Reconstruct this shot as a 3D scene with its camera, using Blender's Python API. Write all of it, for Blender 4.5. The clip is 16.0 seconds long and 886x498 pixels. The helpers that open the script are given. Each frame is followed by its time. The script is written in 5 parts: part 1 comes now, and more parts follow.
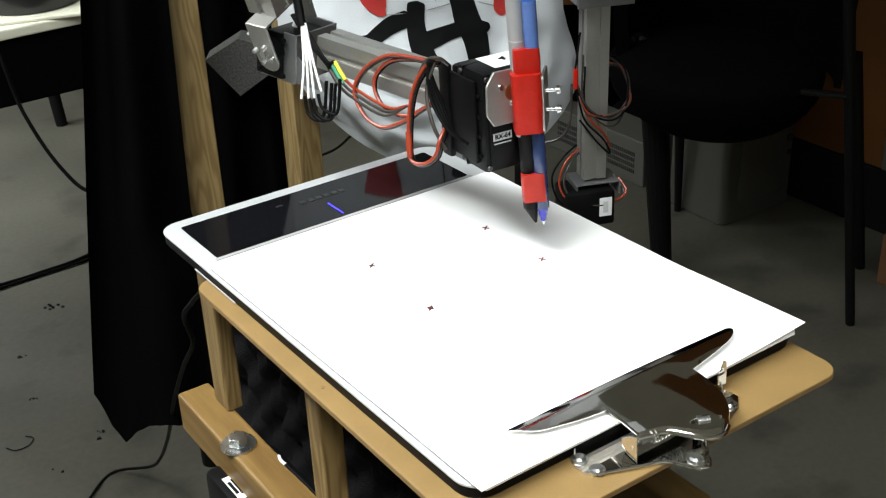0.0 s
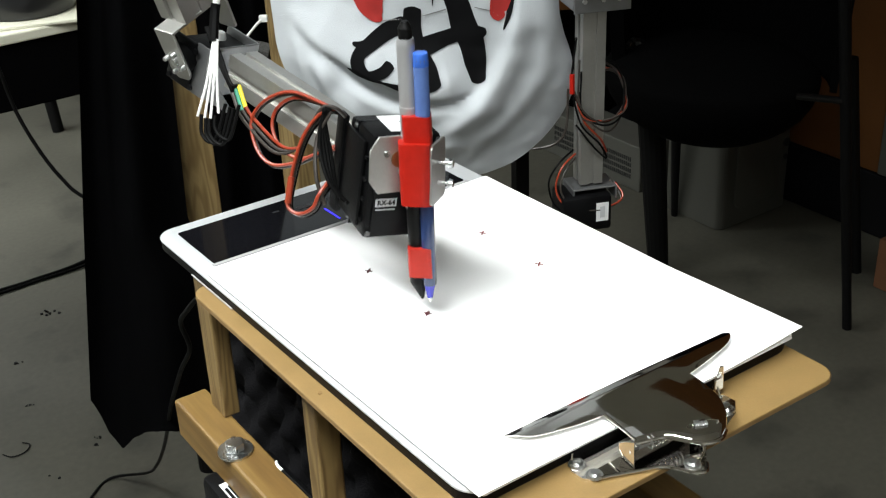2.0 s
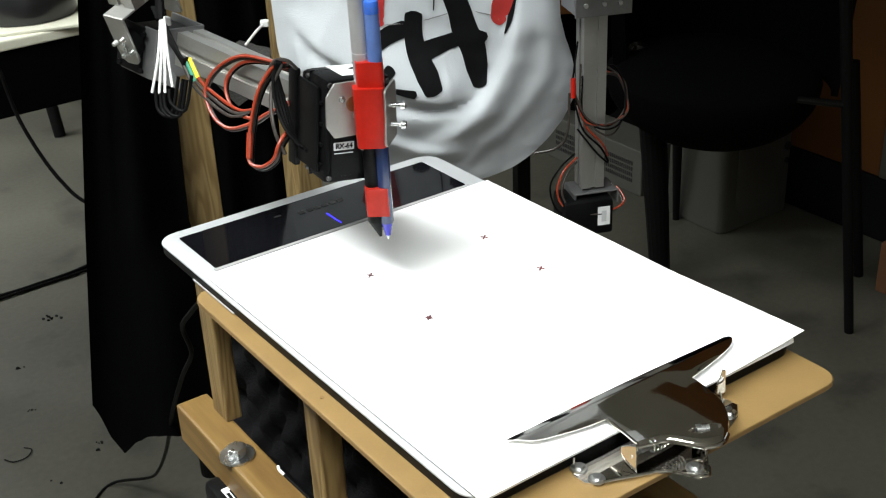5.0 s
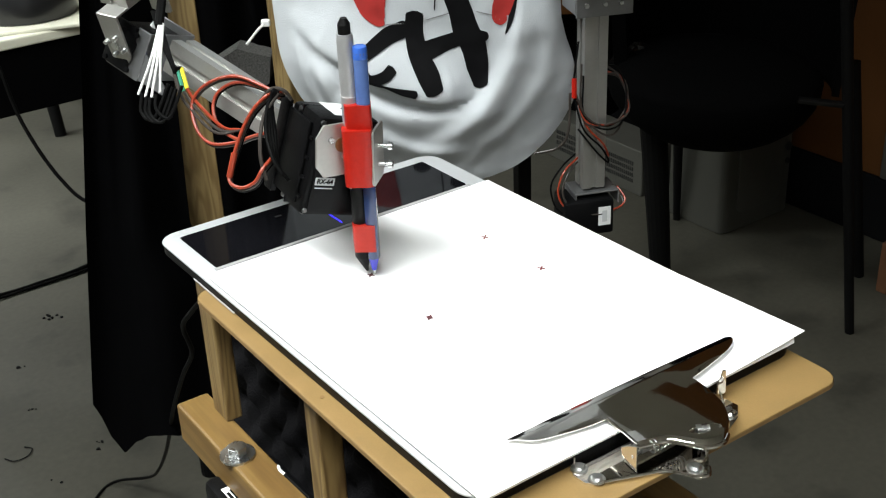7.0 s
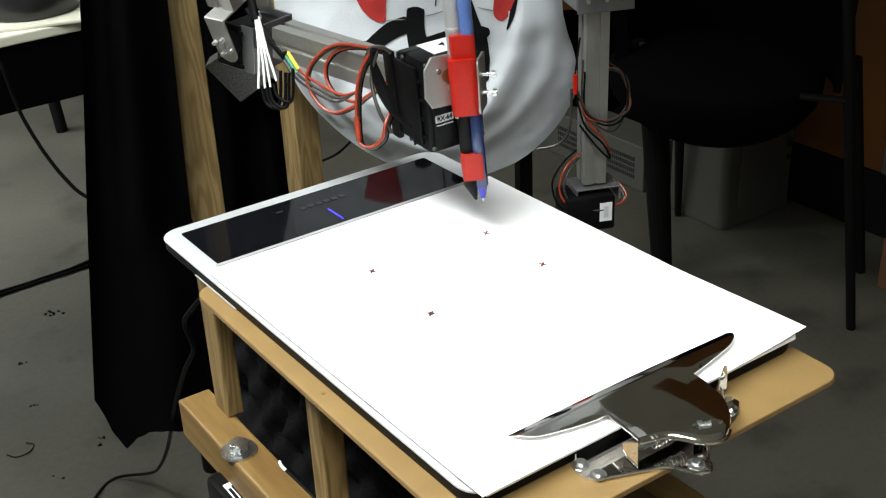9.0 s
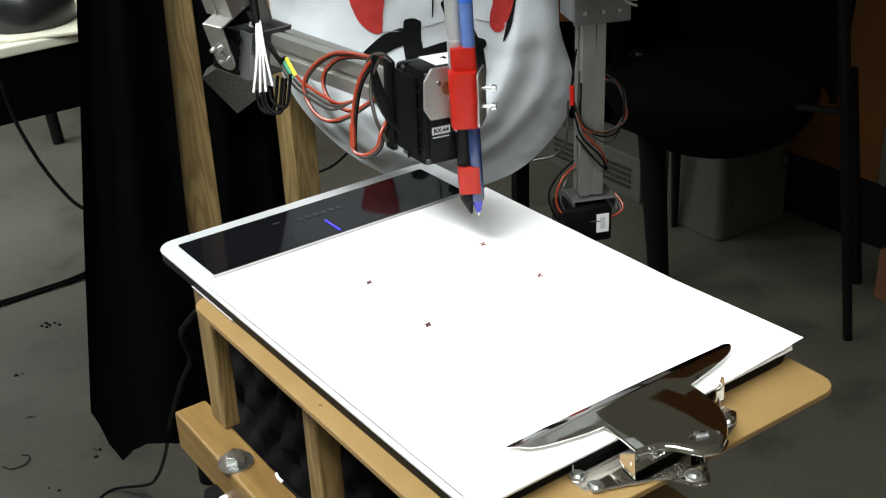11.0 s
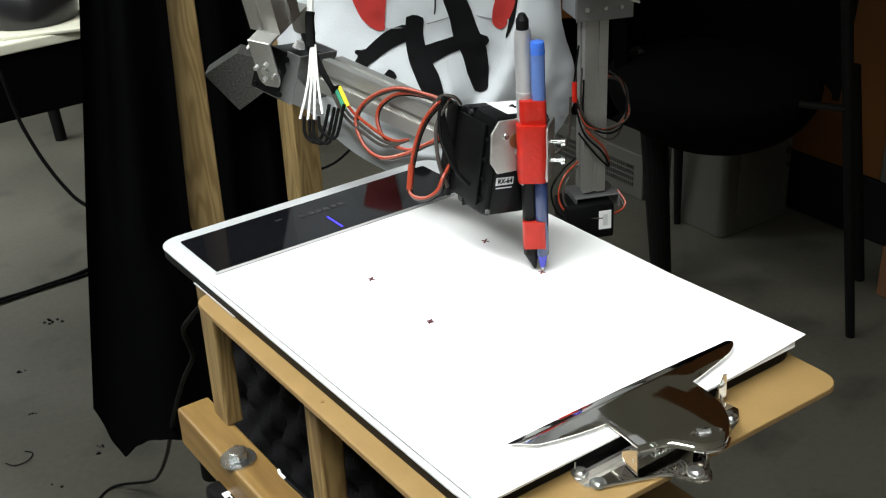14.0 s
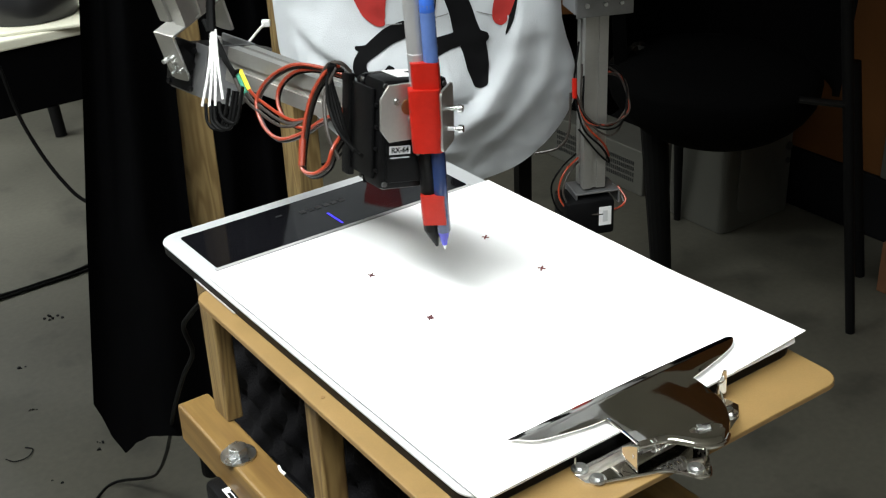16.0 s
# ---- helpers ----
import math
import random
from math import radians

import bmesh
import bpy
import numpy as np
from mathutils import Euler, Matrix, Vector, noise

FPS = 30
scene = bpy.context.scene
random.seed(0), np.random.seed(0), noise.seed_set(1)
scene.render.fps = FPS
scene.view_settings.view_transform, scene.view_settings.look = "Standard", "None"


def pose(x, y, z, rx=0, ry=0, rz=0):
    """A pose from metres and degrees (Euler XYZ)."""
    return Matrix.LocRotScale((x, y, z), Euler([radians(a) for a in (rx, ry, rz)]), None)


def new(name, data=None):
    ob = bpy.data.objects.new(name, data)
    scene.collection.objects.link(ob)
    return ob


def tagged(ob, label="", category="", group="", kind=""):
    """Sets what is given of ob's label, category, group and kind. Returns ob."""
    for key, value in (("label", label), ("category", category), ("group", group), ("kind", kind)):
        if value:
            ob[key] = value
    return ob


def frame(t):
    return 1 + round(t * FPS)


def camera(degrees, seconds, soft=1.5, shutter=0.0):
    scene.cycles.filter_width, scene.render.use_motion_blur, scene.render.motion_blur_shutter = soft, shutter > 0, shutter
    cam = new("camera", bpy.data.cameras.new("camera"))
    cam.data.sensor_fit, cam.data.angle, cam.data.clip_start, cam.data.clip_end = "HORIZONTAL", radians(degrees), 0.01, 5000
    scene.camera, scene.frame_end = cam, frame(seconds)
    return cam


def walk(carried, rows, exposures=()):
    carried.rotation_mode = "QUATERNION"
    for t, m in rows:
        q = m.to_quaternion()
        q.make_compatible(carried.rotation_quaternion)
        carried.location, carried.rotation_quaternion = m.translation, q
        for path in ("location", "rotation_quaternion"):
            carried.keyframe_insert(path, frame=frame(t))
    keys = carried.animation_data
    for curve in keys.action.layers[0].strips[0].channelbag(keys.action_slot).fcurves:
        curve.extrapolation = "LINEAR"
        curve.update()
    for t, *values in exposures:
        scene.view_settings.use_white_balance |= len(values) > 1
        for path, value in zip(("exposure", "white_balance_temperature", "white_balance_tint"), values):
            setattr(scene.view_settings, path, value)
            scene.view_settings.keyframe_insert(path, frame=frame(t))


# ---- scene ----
EYE = (-0.2424, -0.6187, 1.0902)
cam = camera(41.15, 16.0, soft=1.2, shutter=0.4)
# ---- the camera: held by hand, almost still ----
CAMERA_ROWS = [
    (0, pose(EYE[0], EYE[1], EYE[2], 62.520, 2.133, -35.081)),
    (0.5, pose(EYE[0], EYE[1], EYE[2], 62.598, 2.152, -35.083)),
    (1, pose(EYE[0], EYE[1], EYE[2], 62.629, 2.165, -35.144)),
    (1.5, pose(EYE[0], EYE[1], EYE[2], 62.713, 2.143, -35.242)),
    (2, pose(EYE[0], EYE[1], EYE[2], 62.766, 2.171, -35.273)),
    (2.5, pose(EYE[0], EYE[1], EYE[2], 62.840, 2.217, -35.290)),
    (3, pose(EYE[0], EYE[1], EYE[2], 62.849, 2.197, -35.223)),
    (3.5, pose(EYE[0], EYE[1], EYE[2], 62.817, 2.197, -35.241)),
    (4, pose(EYE[0], EYE[1], EYE[2], 62.907, 2.271, -35.252)),
    (6.5, pose(EYE[0], EYE[1], EYE[2], 62.993, 2.301, -35.250)),
    (7, pose(EYE[0], EYE[1], EYE[2], 62.971, 2.232, -35.186)),
    (7.5, pose(EYE[0], EYE[1], EYE[2], 62.914, 2.195, -35.150)),
    (8, pose(EYE[0], EYE[1], EYE[2], 62.955, 2.244, -35.091)),
    (8.5, pose(EYE[0], EYE[1], EYE[2], 62.729, 2.178, -35.064)),
    (9, pose(EYE[0], EYE[1], EYE[2], 62.780, 2.271, -35.134)),
    (11.5, pose(EYE[0], EYE[1], EYE[2], 63.356, 2.234, -35.307)),
    (12, pose(EYE[0], EYE[1], EYE[2], 63.239, 2.219, -35.253)),
    (12.5, pose(EYE[0], EYE[1], EYE[2], 63.114, 2.269, -35.221)),
    (13, pose(EYE[0], EYE[1], EYE[2], 63.049, 2.216, -35.215)),
    (13.5, pose(EYE[0], EYE[1], EYE[2], 63.089, 2.266, -35.216)),
    (14, pose(EYE[0], EYE[1], EYE[2], 63.164, 2.282, -35.185)),
    (14.5, pose(EYE[0], EYE[1], EYE[2], 63.182, 2.299, -35.220)),
    (15, pose(EYE[0], EYE[1], EYE[2], 63.160, 2.323, -35.153)),
    (15.5, pose(EYE[0], EYE[1], EYE[2], 63.100, 2.306, -35.179)),
    (16, pose(EYE[0], EYE[1], EYE[2], 62.976, 2.288, -35.184)),
]
walk(cam, CAMERA_ROWS)

# ---- world, lamp, exposure ----
world = bpy.data.worlds.new("world")
scene.world = world
world.use_nodes = True
world.node_tree.nodes["Background"].inputs[0].default_value = (0.85, 0.92, 1.0, 1)
world.node_tree.nodes["Background"].inputs[1].default_value = 0.006
scene.view_settings.exposure = 0.0
# ceiling fittings, all out of view: place, power, width, length
# the second entry is added to brighten the shirt and soften the paper's shadows
LAMPS = [((-0.98, 0.35, 2.58), 66, 0.38, 2.0), ((-0.70, -1.40, 2.58), 43, 0.38, 2.0), ((-1.0, 3.2, 2.58), 120, 0.22, 2.0)]


def tube_lamp(name, at, power, width, length):
    """Light of a ceiling fitting, facing down, long side along y."""
    data = bpy.data.lights.new(name, "AREA")
    data.shape, data.size, data.size_y, data.energy, data.color = "RECTANGLE", width, length, power, (0.95, 1.0, 0.99)
    data.spread = radians(118)
    ob = new(name, data)
    ob.location = at
    return ob


for lamp_place, lamp_power, lamp_wide, lamp_long in LAMPS:
    tube_lamp("ceiling_tube", lamp_place, lamp_power, lamp_wide, lamp_long)

ZP = 0.75  # height of the drawing surface
ROOM = pose(EYE[0], EYE[1], 0, 0, 0, -33.97)  # axes of the robot and its frame


# ---- materials ----
def material(name, color, rough=0.5, metal=0.0, var=0.12, scale=30.0, bump=0.1, fine=300.0, spec=0.5, stain=0.0, clear=0.0, stretch=(1, 1, 1)):
    m = bpy.data.materials.new(name)
    m.use_nodes = True
    nt = m.node_tree
    b = nt.nodes["Principled BSDF"]
    b.inputs["Metallic"].default_value = metal
    b.inputs["Specular IOR Level"].default_value = spec
    b.inputs["Coat Weight"].default_value = clear
    co = nt.nodes.new("ShaderNodeTexCoord")
    mp = nt.nodes.new("ShaderNodeMapping")
    mp.inputs["Scale"].default_value = stretch
    nt.links.new(co.outputs["Object"], mp.inputs["Vector"])
    n1 = nt.nodes.new("ShaderNodeTexNoise")
    n1.inputs["Scale"].default_value, n1.inputs["Detail"].default_value = scale, 6
    nt.links.new(mp.outputs[0], n1.inputs["Vector"])
    n2 = nt.nodes.new("ShaderNodeTexNoise")
    n2.inputs["Scale"].default_value, n2.inputs["Detail"].default_value = fine, 4
    nt.links.new(mp.outputs[0], n2.inputs["Vector"])
    ramp = nt.nodes.new("ShaderNodeValToRGB")
    ramp.color_ramp.elements[0].position, ramp.color_ramp.elements[1].position = 0.3, 0.7
    ramp.color_ramp.elements[0].color = (*[max(0, c * (1 - var)) for c in color], 1)
    ramp.color_ramp.elements[1].color = (*[min(1, c * (1 + var)) for c in color], 1)
    mix = nt.nodes.new("ShaderNodeMath")
    mix.operation = "ADD"
    a = nt.nodes.new("ShaderNodeMath")
    a.operation = "MULTIPLY"
    a.inputs[1].default_value = 0.7
    c = nt.nodes.new("ShaderNodeMath")
    c.operation = "MULTIPLY"
    c.inputs[1].default_value = 0.3
    nt.links.new(n1.outputs["Fac"], a.inputs[0])
    nt.links.new(n2.outputs["Fac"], c.inputs[0])
    nt.links.new(a.outputs[0], mix.inputs[0])
    nt.links.new(c.outputs[0], mix.inputs[1])
    nt.links.new(mix.outputs[0], ramp.inputs["Fac"])
    last = ramp.outputs["Color"]
    if stain:
        n3 = nt.nodes.new("ShaderNodeTexNoise")
        n3.inputs["Scale"].default_value, n3.inputs["Detail"].default_value = scale * 2.7, 8
        nt.links.new(co.outputs["Object"], n3.inputs["Vector"])
        r3 = nt.nodes.new("ShaderNodeValToRGB")
        r3.color_ramp.elements[0].position, r3.color_ramp.elements[1].position = 0.30, 0.44
        r3.color_ramp.elements[0].color = (1 - stain, 1 - stain, 1 - stain, 1)
        r3.color_ramp.elements[1].color = (1, 1, 1, 1)
        nt.links.new(n3.outputs["Fac"], r3.inputs["Fac"])
        mul = nt.nodes.new("ShaderNodeMix")
        mul.data_type, mul.blend_type = "RGBA", "MULTIPLY"
        mul.inputs[0].default_value = 1.0
        nt.links.new(last, mul.inputs[6])
        nt.links.new(r3.outputs["Color"], mul.inputs[7])
        last = mul.outputs[2]
    nt.links.new(last, b.inputs["Base Color"])
    rr = nt.nodes.new("ShaderNodeMapRange")
    rr.inputs["To Min"].default_value, rr.inputs["To Max"].default_value = max(0.02, rough * 0.8), min(1, rough * 1.2)
    nt.links.new(n1.outputs["Fac"], rr.inputs["Value"])
    nt.links.new(rr.outputs[0], b.inputs["Roughness"])
    if bump:
        bp = nt.nodes.new("ShaderNodeBump")
        bp.inputs["Strength"].default_value, bp.inputs["Distance"].default_value = bump, 0.001
        nt.links.new(n2.outputs["Fac"], bp.inputs["Height"])
        nt.links.new(bp.outputs[0], b.inputs["Normal"])
    return m


def wood(name, light, dark, axis, ring=55.0):
    """Softwood with growth rings drawn out along one axis, and knots."""
    m = bpy.data.materials.new(name)
    m.use_nodes = True
    nt = m.node_tree
    b = nt.nodes["Principled BSDF"]
    co = nt.nodes.new("ShaderNodeTexCoord")
    mp = nt.nodes.new("ShaderNodeMapping")
    s = [1.0, 1.0, 1.0]
    s[axis] = 0.09
    mp.inputs["Scale"].default_value = s
    mp.inputs["Location"].default_value = (0.013, 0.021, 0.017)
    nt.links.new(co.outputs["Object"], mp.inputs["Vector"])
    n0 = nt.nodes.new("ShaderNodeTexNoise")
    n0.inputs["Scale"].default_value, n0.inputs["Detail"].default_value = 22, 3
    nt.links.new(mp.outputs[0], n0.inputs["Vector"])
    sc = nt.nodes.new("ShaderNodeMath")
    sc.operation = "MULTIPLY"
    sc.inputs[1].default_value = ring
    nt.links.new(n0.outputs["Fac"], sc.inputs[0])
    sn = nt.nodes.new("ShaderNodeMath")
    sn.operation = "SINE"
    nt.links.new(sc.outputs[0], sn.inputs[0])
    ramp = nt.nodes.new("ShaderNodeValToRGB")
    ramp.color_ramp.elements[0].color, ramp.color_ramp.elements[1].color = (*light, 1), (*dark, 1)
    ramp.color_ramp.elements[0].position, ramp.color_ramp.elements[1].position = 0.25, 0.98
    mr = nt.nodes.new("ShaderNodeMapRange")
    mr.inputs["From Min"].default_value = -1
    nt.links.new(sn.outputs[0], mr.inputs["Value"])
    nt.links.new(mr.outputs[0], ramp.inputs["Fac"])
    n2 = nt.nodes.new("ShaderNodeTexNoise")
    n2.inputs["Scale"].default_value, n2.inputs["Detail"].default_value = 320, 4
    nt.links.new(mp.outputs[0], n2.inputs["Vector"])
    r2 = nt.nodes.new("ShaderNodeValToRGB")
    r2.color_ramp.elements[0].color, r2.color_ramp.elements[1].color = (0.72, 0.70, 0.66, 1), (1, 1, 1, 1)
    r2.color_ramp.elements[0].position, r2.color_ramp.elements[1].position = 0.3, 0.6
    nt.links.new(n2.outputs["Fac"], r2.inputs["Fac"])
    mul = nt.nodes.new("ShaderNodeMix")
    mul.data_type, mul.blend_type = "RGBA", "MULTIPLY"
    mul.inputs[0].default_value = 0.7
    nt.links.new(ramp.outputs["Color"], mul.inputs[6])
    nt.links.new(r2.outputs["Color"], mul.inputs[7])
    # dark knots, drawn out along the grain
    mk = nt.nodes.new("ShaderNodeMapping")
    sk = [1.0, 1.0, 1.0]
    sk[axis] = 0.30
    mk.inputs["Scale"].default_value = sk
    nt.links.new(co.outputs["Object"], mk.inputs["Vector"])
    vo = nt.nodes.new("ShaderNodeTexVoronoi")
    vo.inputs["Scale"].default_value = 24
    nt.links.new(mk.outputs[0], vo.inputs["Vector"])
    rk = nt.nodes.new("ShaderNodeValToRGB")
    rk.color_ramp.elements[0].color, rk.color_ramp.elements[1].color = (0.34, 0.24, 0.15, 1), (1, 1, 1, 1)
    rk.color_ramp.elements[0].position, rk.color_ramp.elements[1].position = 0.07, 0.20
    nt.links.new(vo.outputs["Distance"], rk.inputs["Fac"])
    knot = nt.nodes.new("ShaderNodeMix")
    knot.data_type, knot.blend_type = "RGBA", "MULTIPLY"
    knot.inputs[0].default_value = 0.85
    nt.links.new(mul.outputs[2], knot.inputs[6])
    nt.links.new(rk.outputs["Color"], knot.inputs[7])
    nt.links.new(knot.outputs[2], b.inputs["Base Color"])
    b.inputs["Roughness"].default_value = 0.5
    bp = nt.nodes.new("ShaderNodeBump")
    bp.inputs["Strength"].default_value, bp.inputs["Distance"].default_value = 0.15, 0.001
    nt.links.new(n2.outputs["Fac"], bp.inputs["Height"])
    nt.links.new(bp.outputs[0], b.inputs["Normal"])
    return m


def glowing(name, color, strength):
    m = bpy.data.materials.new(name)
    m.use_nodes = True
    b = m.node_tree.nodes["Principled BSDF"]
    b.inputs["Base Color"].default_value = (*color, 1)
    b.inputs["Emission Color"].default_value = (*color, 1)
    b.inputs["Emission Strength"].default_value = strength
    return m


CONCRETE = material("concrete", (0.058, 0.055, 0.042), 0.6, var=0.32, scale=3.0, bump=0.3, fine=90, stain=0.42)
# unseen walls, kept pale to brighten the reflection in the chrome clip
PAINT_WALL = material("painted wall", (0.32, 0.31, 0.28), 0.8, var=0.05, scale=3, bump=0.1)
BROWN_WALL = material("brown wall panel", (0.115, 0.046, 0.014), 0.6, var=0.15, scale=6, bump=0.1, spec=0.12)
RUBBER_BASE = material("black rubber", (0.005, 0.005, 0.006), 0.6, var=0.2, scale=20, spec=0.15)
CEILING = material("ceiling tile", (0.6, 0.6, 0.58), 0.9, scale=8, bump=0.3)
PINE_Z = wood("pine upright", (0.198, 0.131, 0.049), (0.118, 0.071, 0.025), 2, 130)
PINE_POST = wood("pine of the frame", (0.285, 0.198, 0.083), (0.195, 0.125, 0.047), 2, 150)
PINE_Y = wood("pine lengthwise", (0.168, 0.098, 0.026), (0.124, 0.067, 0.016), 1, 32)
HARDBOARD = material("hardboard", (0.215, 0.134, 0.047), 0.55, var=0.12, scale=60, bump=0.1, fine=900)
HARDBOARD_EDGE = material("hardboard edge", (0.19, 0.112, 0.040), 0.8, var=0.2, scale=80)
PAPER = material("paper", (0.90, 0.90, 0.90), 0.85, var=0.01, scale=20, bump=0.03, fine=900, spec=0.2)
INK = material("red-brown ink", (0.16, 0.02, 0.02), 0.6, var=0.3, scale=800)
INK_DARK = material("dark ink", (0.06, 0.012, 0.015), 0.6, var=0.3, scale=800)
TABLET_SHELL = material("white plastic shell", (0.42, 0.43, 0.44), 0.35, var=0.02, scale=30, bump=0.02)
GLOSS_BLACK = material("gloss black panel", (0.004, 0.004, 0.005), 0.05, var=0.1, scale=20, bump=0.0, spec=0.14)
MATT_BLACK = material("matt black plastic", (0.0032, 0.0032, 0.0035), 0.42, var=0.25, scale=60, bump=0.15, fine=900, spec=0.09)
BAR_GREY = material("grey print", (0.011, 0.011, 0.012), 0.5)
TRIM_GREY = material("grey trim", (0.32, 0.31, 0.31), 0.45, var=0.05)
BLUE_GLOW = glowing("blue indicator", (0.04, 0.03, 1.0), 1.6)
BRASS = material("dull brass", (0.30, 0.21, 0.10), 0.35, 0.9, var=0.15, scale=120)
CHROME = material("chrome", (0.80, 0.77, 0.72), 0.06, 1.0, var=0.06, scale=50, bump=0.03, fine=120)
SCREW_DARK = material("dark steel screw", (0.10, 0.10, 0.10), 0.4, 0.9, var=0.1, scale=120)
STEEL = material("zinc steel", (0.62, 0.63, 0.63), 0.28, 1.0, var=0.1, scale=120, bump=0.1)
ALUMINIUM = material("aluminium", (0.41, 0.405, 0.385), 0.44, 0.90, var=0.08, scale=40, bump=0.1, fine=500, stretch=(1, 1, 1))
SHEET_GREY = material("bent sheet metal", (0.24, 0.243, 0.25), 0.40, 0.8, var=0.1, scale=50, bump=0.1)
TAPE_RED = material("red tape", (0.36, 0.012, 0.006), 0.32, var=0.1, scale=150, bump=0.25, fine=400, spec=0.25)
# slightly paler and rougher red for the lower band
TAPE_RED_LOW = material("lower red tape", (0.36, 0.020, 0.012), 0.4, var=0.1, scale=150, bump=0.25, fine=400, spec=0.25)
PEN_BLUE = material("blue translucent plastic", (0.070, 0.125, 0.31), 0.22, var=0.15, scale=60, bump=0.05, clear=0.3)
PEN_INK = material("ink-filled blue plastic", (0.016, 0.032, 0.100), 0.22, var=0.15, scale=60, clear=0.3)
PEN_CAP = material("blue pen plug", (0.035, 0.12, 0.50), 0.25, var=0.1, scale=60)
PEN_NIB = material("blue nib plastic", (0.03, 0.03, 0.42), 0.25, var=0.1, scale=60)
SILVER = material("silver lacquer", (0.48, 0.48, 0.49), 0.38, 0.6, var=0.05, scale=60)
RUBBER = material("soft black rubber", (0.004, 0.004, 0.004), 0.45, var=0.2, scale=60, spec=0.12)
WIRE_RED = material("red wire", (0.25, 0.030, 0.010), 0.35, var=0.1, scale=60)
WIRE_BLACK = material("black wire", (0.004, 0.004, 0.004), 0.5, var=0.2, scale=60, spec=0.05)
WIRE_GREY = material("grey wire", (0.032, 0.026, 0.022), 0.4, var=0.1, scale=60)
WIRE_WHITE = material("white sleeve", (0.75, 0.75, 0.73), 0.45, var=0.04, scale=60)
WIRE_GREEN = material("green sleeve", (0.03, 0.22, 0.14), 0.45)
WIRE_YELLOW = material("yellow sleeve", (0.80, 0.66, 0.03), 0.45)
STICKER = material("white sticker", (0.72, 0.72, 0.72), 0.6, var=0.03)
LABEL_GREY = material("pale grey label", (0.50, 0.51, 0.52), 0.5, var=0.03)
PRINT_BLACK = material("black print and fold shade", (0.0035, 0.0035, 0.004), 0.9, var=0.2, scale=200, bump=0.1, spec=0.12)
SEAM_GREY = material("grey seam thread", (0.20, 0.20, 0.20), 0.9, var=0.1, scale=200)
PRINT_RED = material("red print", (0.36, 0.018, 0.014), 0.75, var=0.12, scale=120, bump=0.1)
COTTON = material("white cotton jersey", (0.505, 0.53, 0.555), 0.9, var=0.04, scale=25, bump=0.35, fine=900, spec=0.2)
BLACK_CLOTH = material("black cloth", (0.0013, 0.0013, 0.0015), 1.0, var=0.25, scale=20, bump=0.4, fine=700, spec=0.02)
FOAM_GREY = material("grey foam", (0.078, 0.077, 0.073), 0.95, var=0.5, scale=500, bump=0.9, fine=900, spec=0.1)
FOAM_DARK = material("charcoal acoustic foam", (0.0042, 0.0040, 0.0047), 0.95, var=0.35, scale=120, bump=0.8, fine=700, spec=0.1)
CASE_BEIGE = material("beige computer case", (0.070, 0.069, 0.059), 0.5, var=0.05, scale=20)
CASE_DARK = material("dark vent", (0.02, 0.02, 0.02), 0.6)
CHAIR_BLACK = material("black chair fabric", (0.0016, 0.0016, 0.0017), 0.95, var=0.3, scale=60, bump=0.3, spec=0.03)
CHAIR_ARM = material("glossy black armrest", (0.004, 0.004, 0.004), 0.25, var=0.1, scale=60, spec=0.4)
CHAIR_METAL = material("black chair metal", (0.003, 0.003, 0.003), 0.6, var=0.2, scale=60, spec=0.12)
MOUSE_BLACK = material("satin black plastic", (0.010, 0.010, 0.011), 0.3, var=0.1, scale=40, bump=0.05)
LAMINATE = material("white laminate", (0.62, 0.61, 0.50), 0.3, var=0.03, scale=10)
CARDBOARD = material("brown box", (0.12, 0.05, 0.02), 0.7, var=0.2, scale=30)
LAMP_WHITE = glowing("lamp diffuser", (1.0, 0.98, 0.94), 3.0)


# ---- building helpers ----
def part(name, bm, mat, parent=None, label="", smooth=False):
    me = bpy.data.meshes.new(name)
    bmesh.ops.recalc_face_normals(bm, faces=bm.faces)
    for f in bm.faces:
        f.smooth = smooth
    bm.to_mesh(me)
    bm.free()
    me.materials.append(mat)
    if smooth:
        me.set_sharp_from_angle(angle=radians(40))
    ob = new(name, me)
    if parent is not None:
        ob.parent = parent
    if label:
        tagged(ob, label)
    return ob


def thing(name, label, category, at=(0, 0, 0), group="", kind=""):
    ob = new(name)
    ob.empty_display_size = 0.02
    ob.matrix_world = at if isinstance(at, Matrix) else Matrix.Translation(at)
    return tagged(ob, label, category, group, kind)


def block(sx, sy, sz, at=(0, 0, 0), m=None, bevel=0.0, bm=None, seg=2):
    """A box of that size, centred at a place, with rounded edges."""
    out = bm or bmesh.new()
    b = bmesh.new()
    bmesh.ops.create_cube(b, size=1)
    bmesh.ops.scale(b, vec=(sx, sy, sz), verts=b.verts)
    if bevel:
        bmesh.ops.bevel(b, geom=list(b.edges), offset=bevel, segments=seg, affect="EDGES", profile=0.5)
    bmesh.ops.transform(b, matrix=Matrix.Translation(at) @ (m or Matrix()), verts=b.verts)
    return merge(out, b)


def merge(out, b):
    me = bpy.data.meshes.new("tmp")
    b.to_mesh(me)
    b.free()
    out.from_mesh(me)
    bpy.data.meshes.remove(me)
    return out


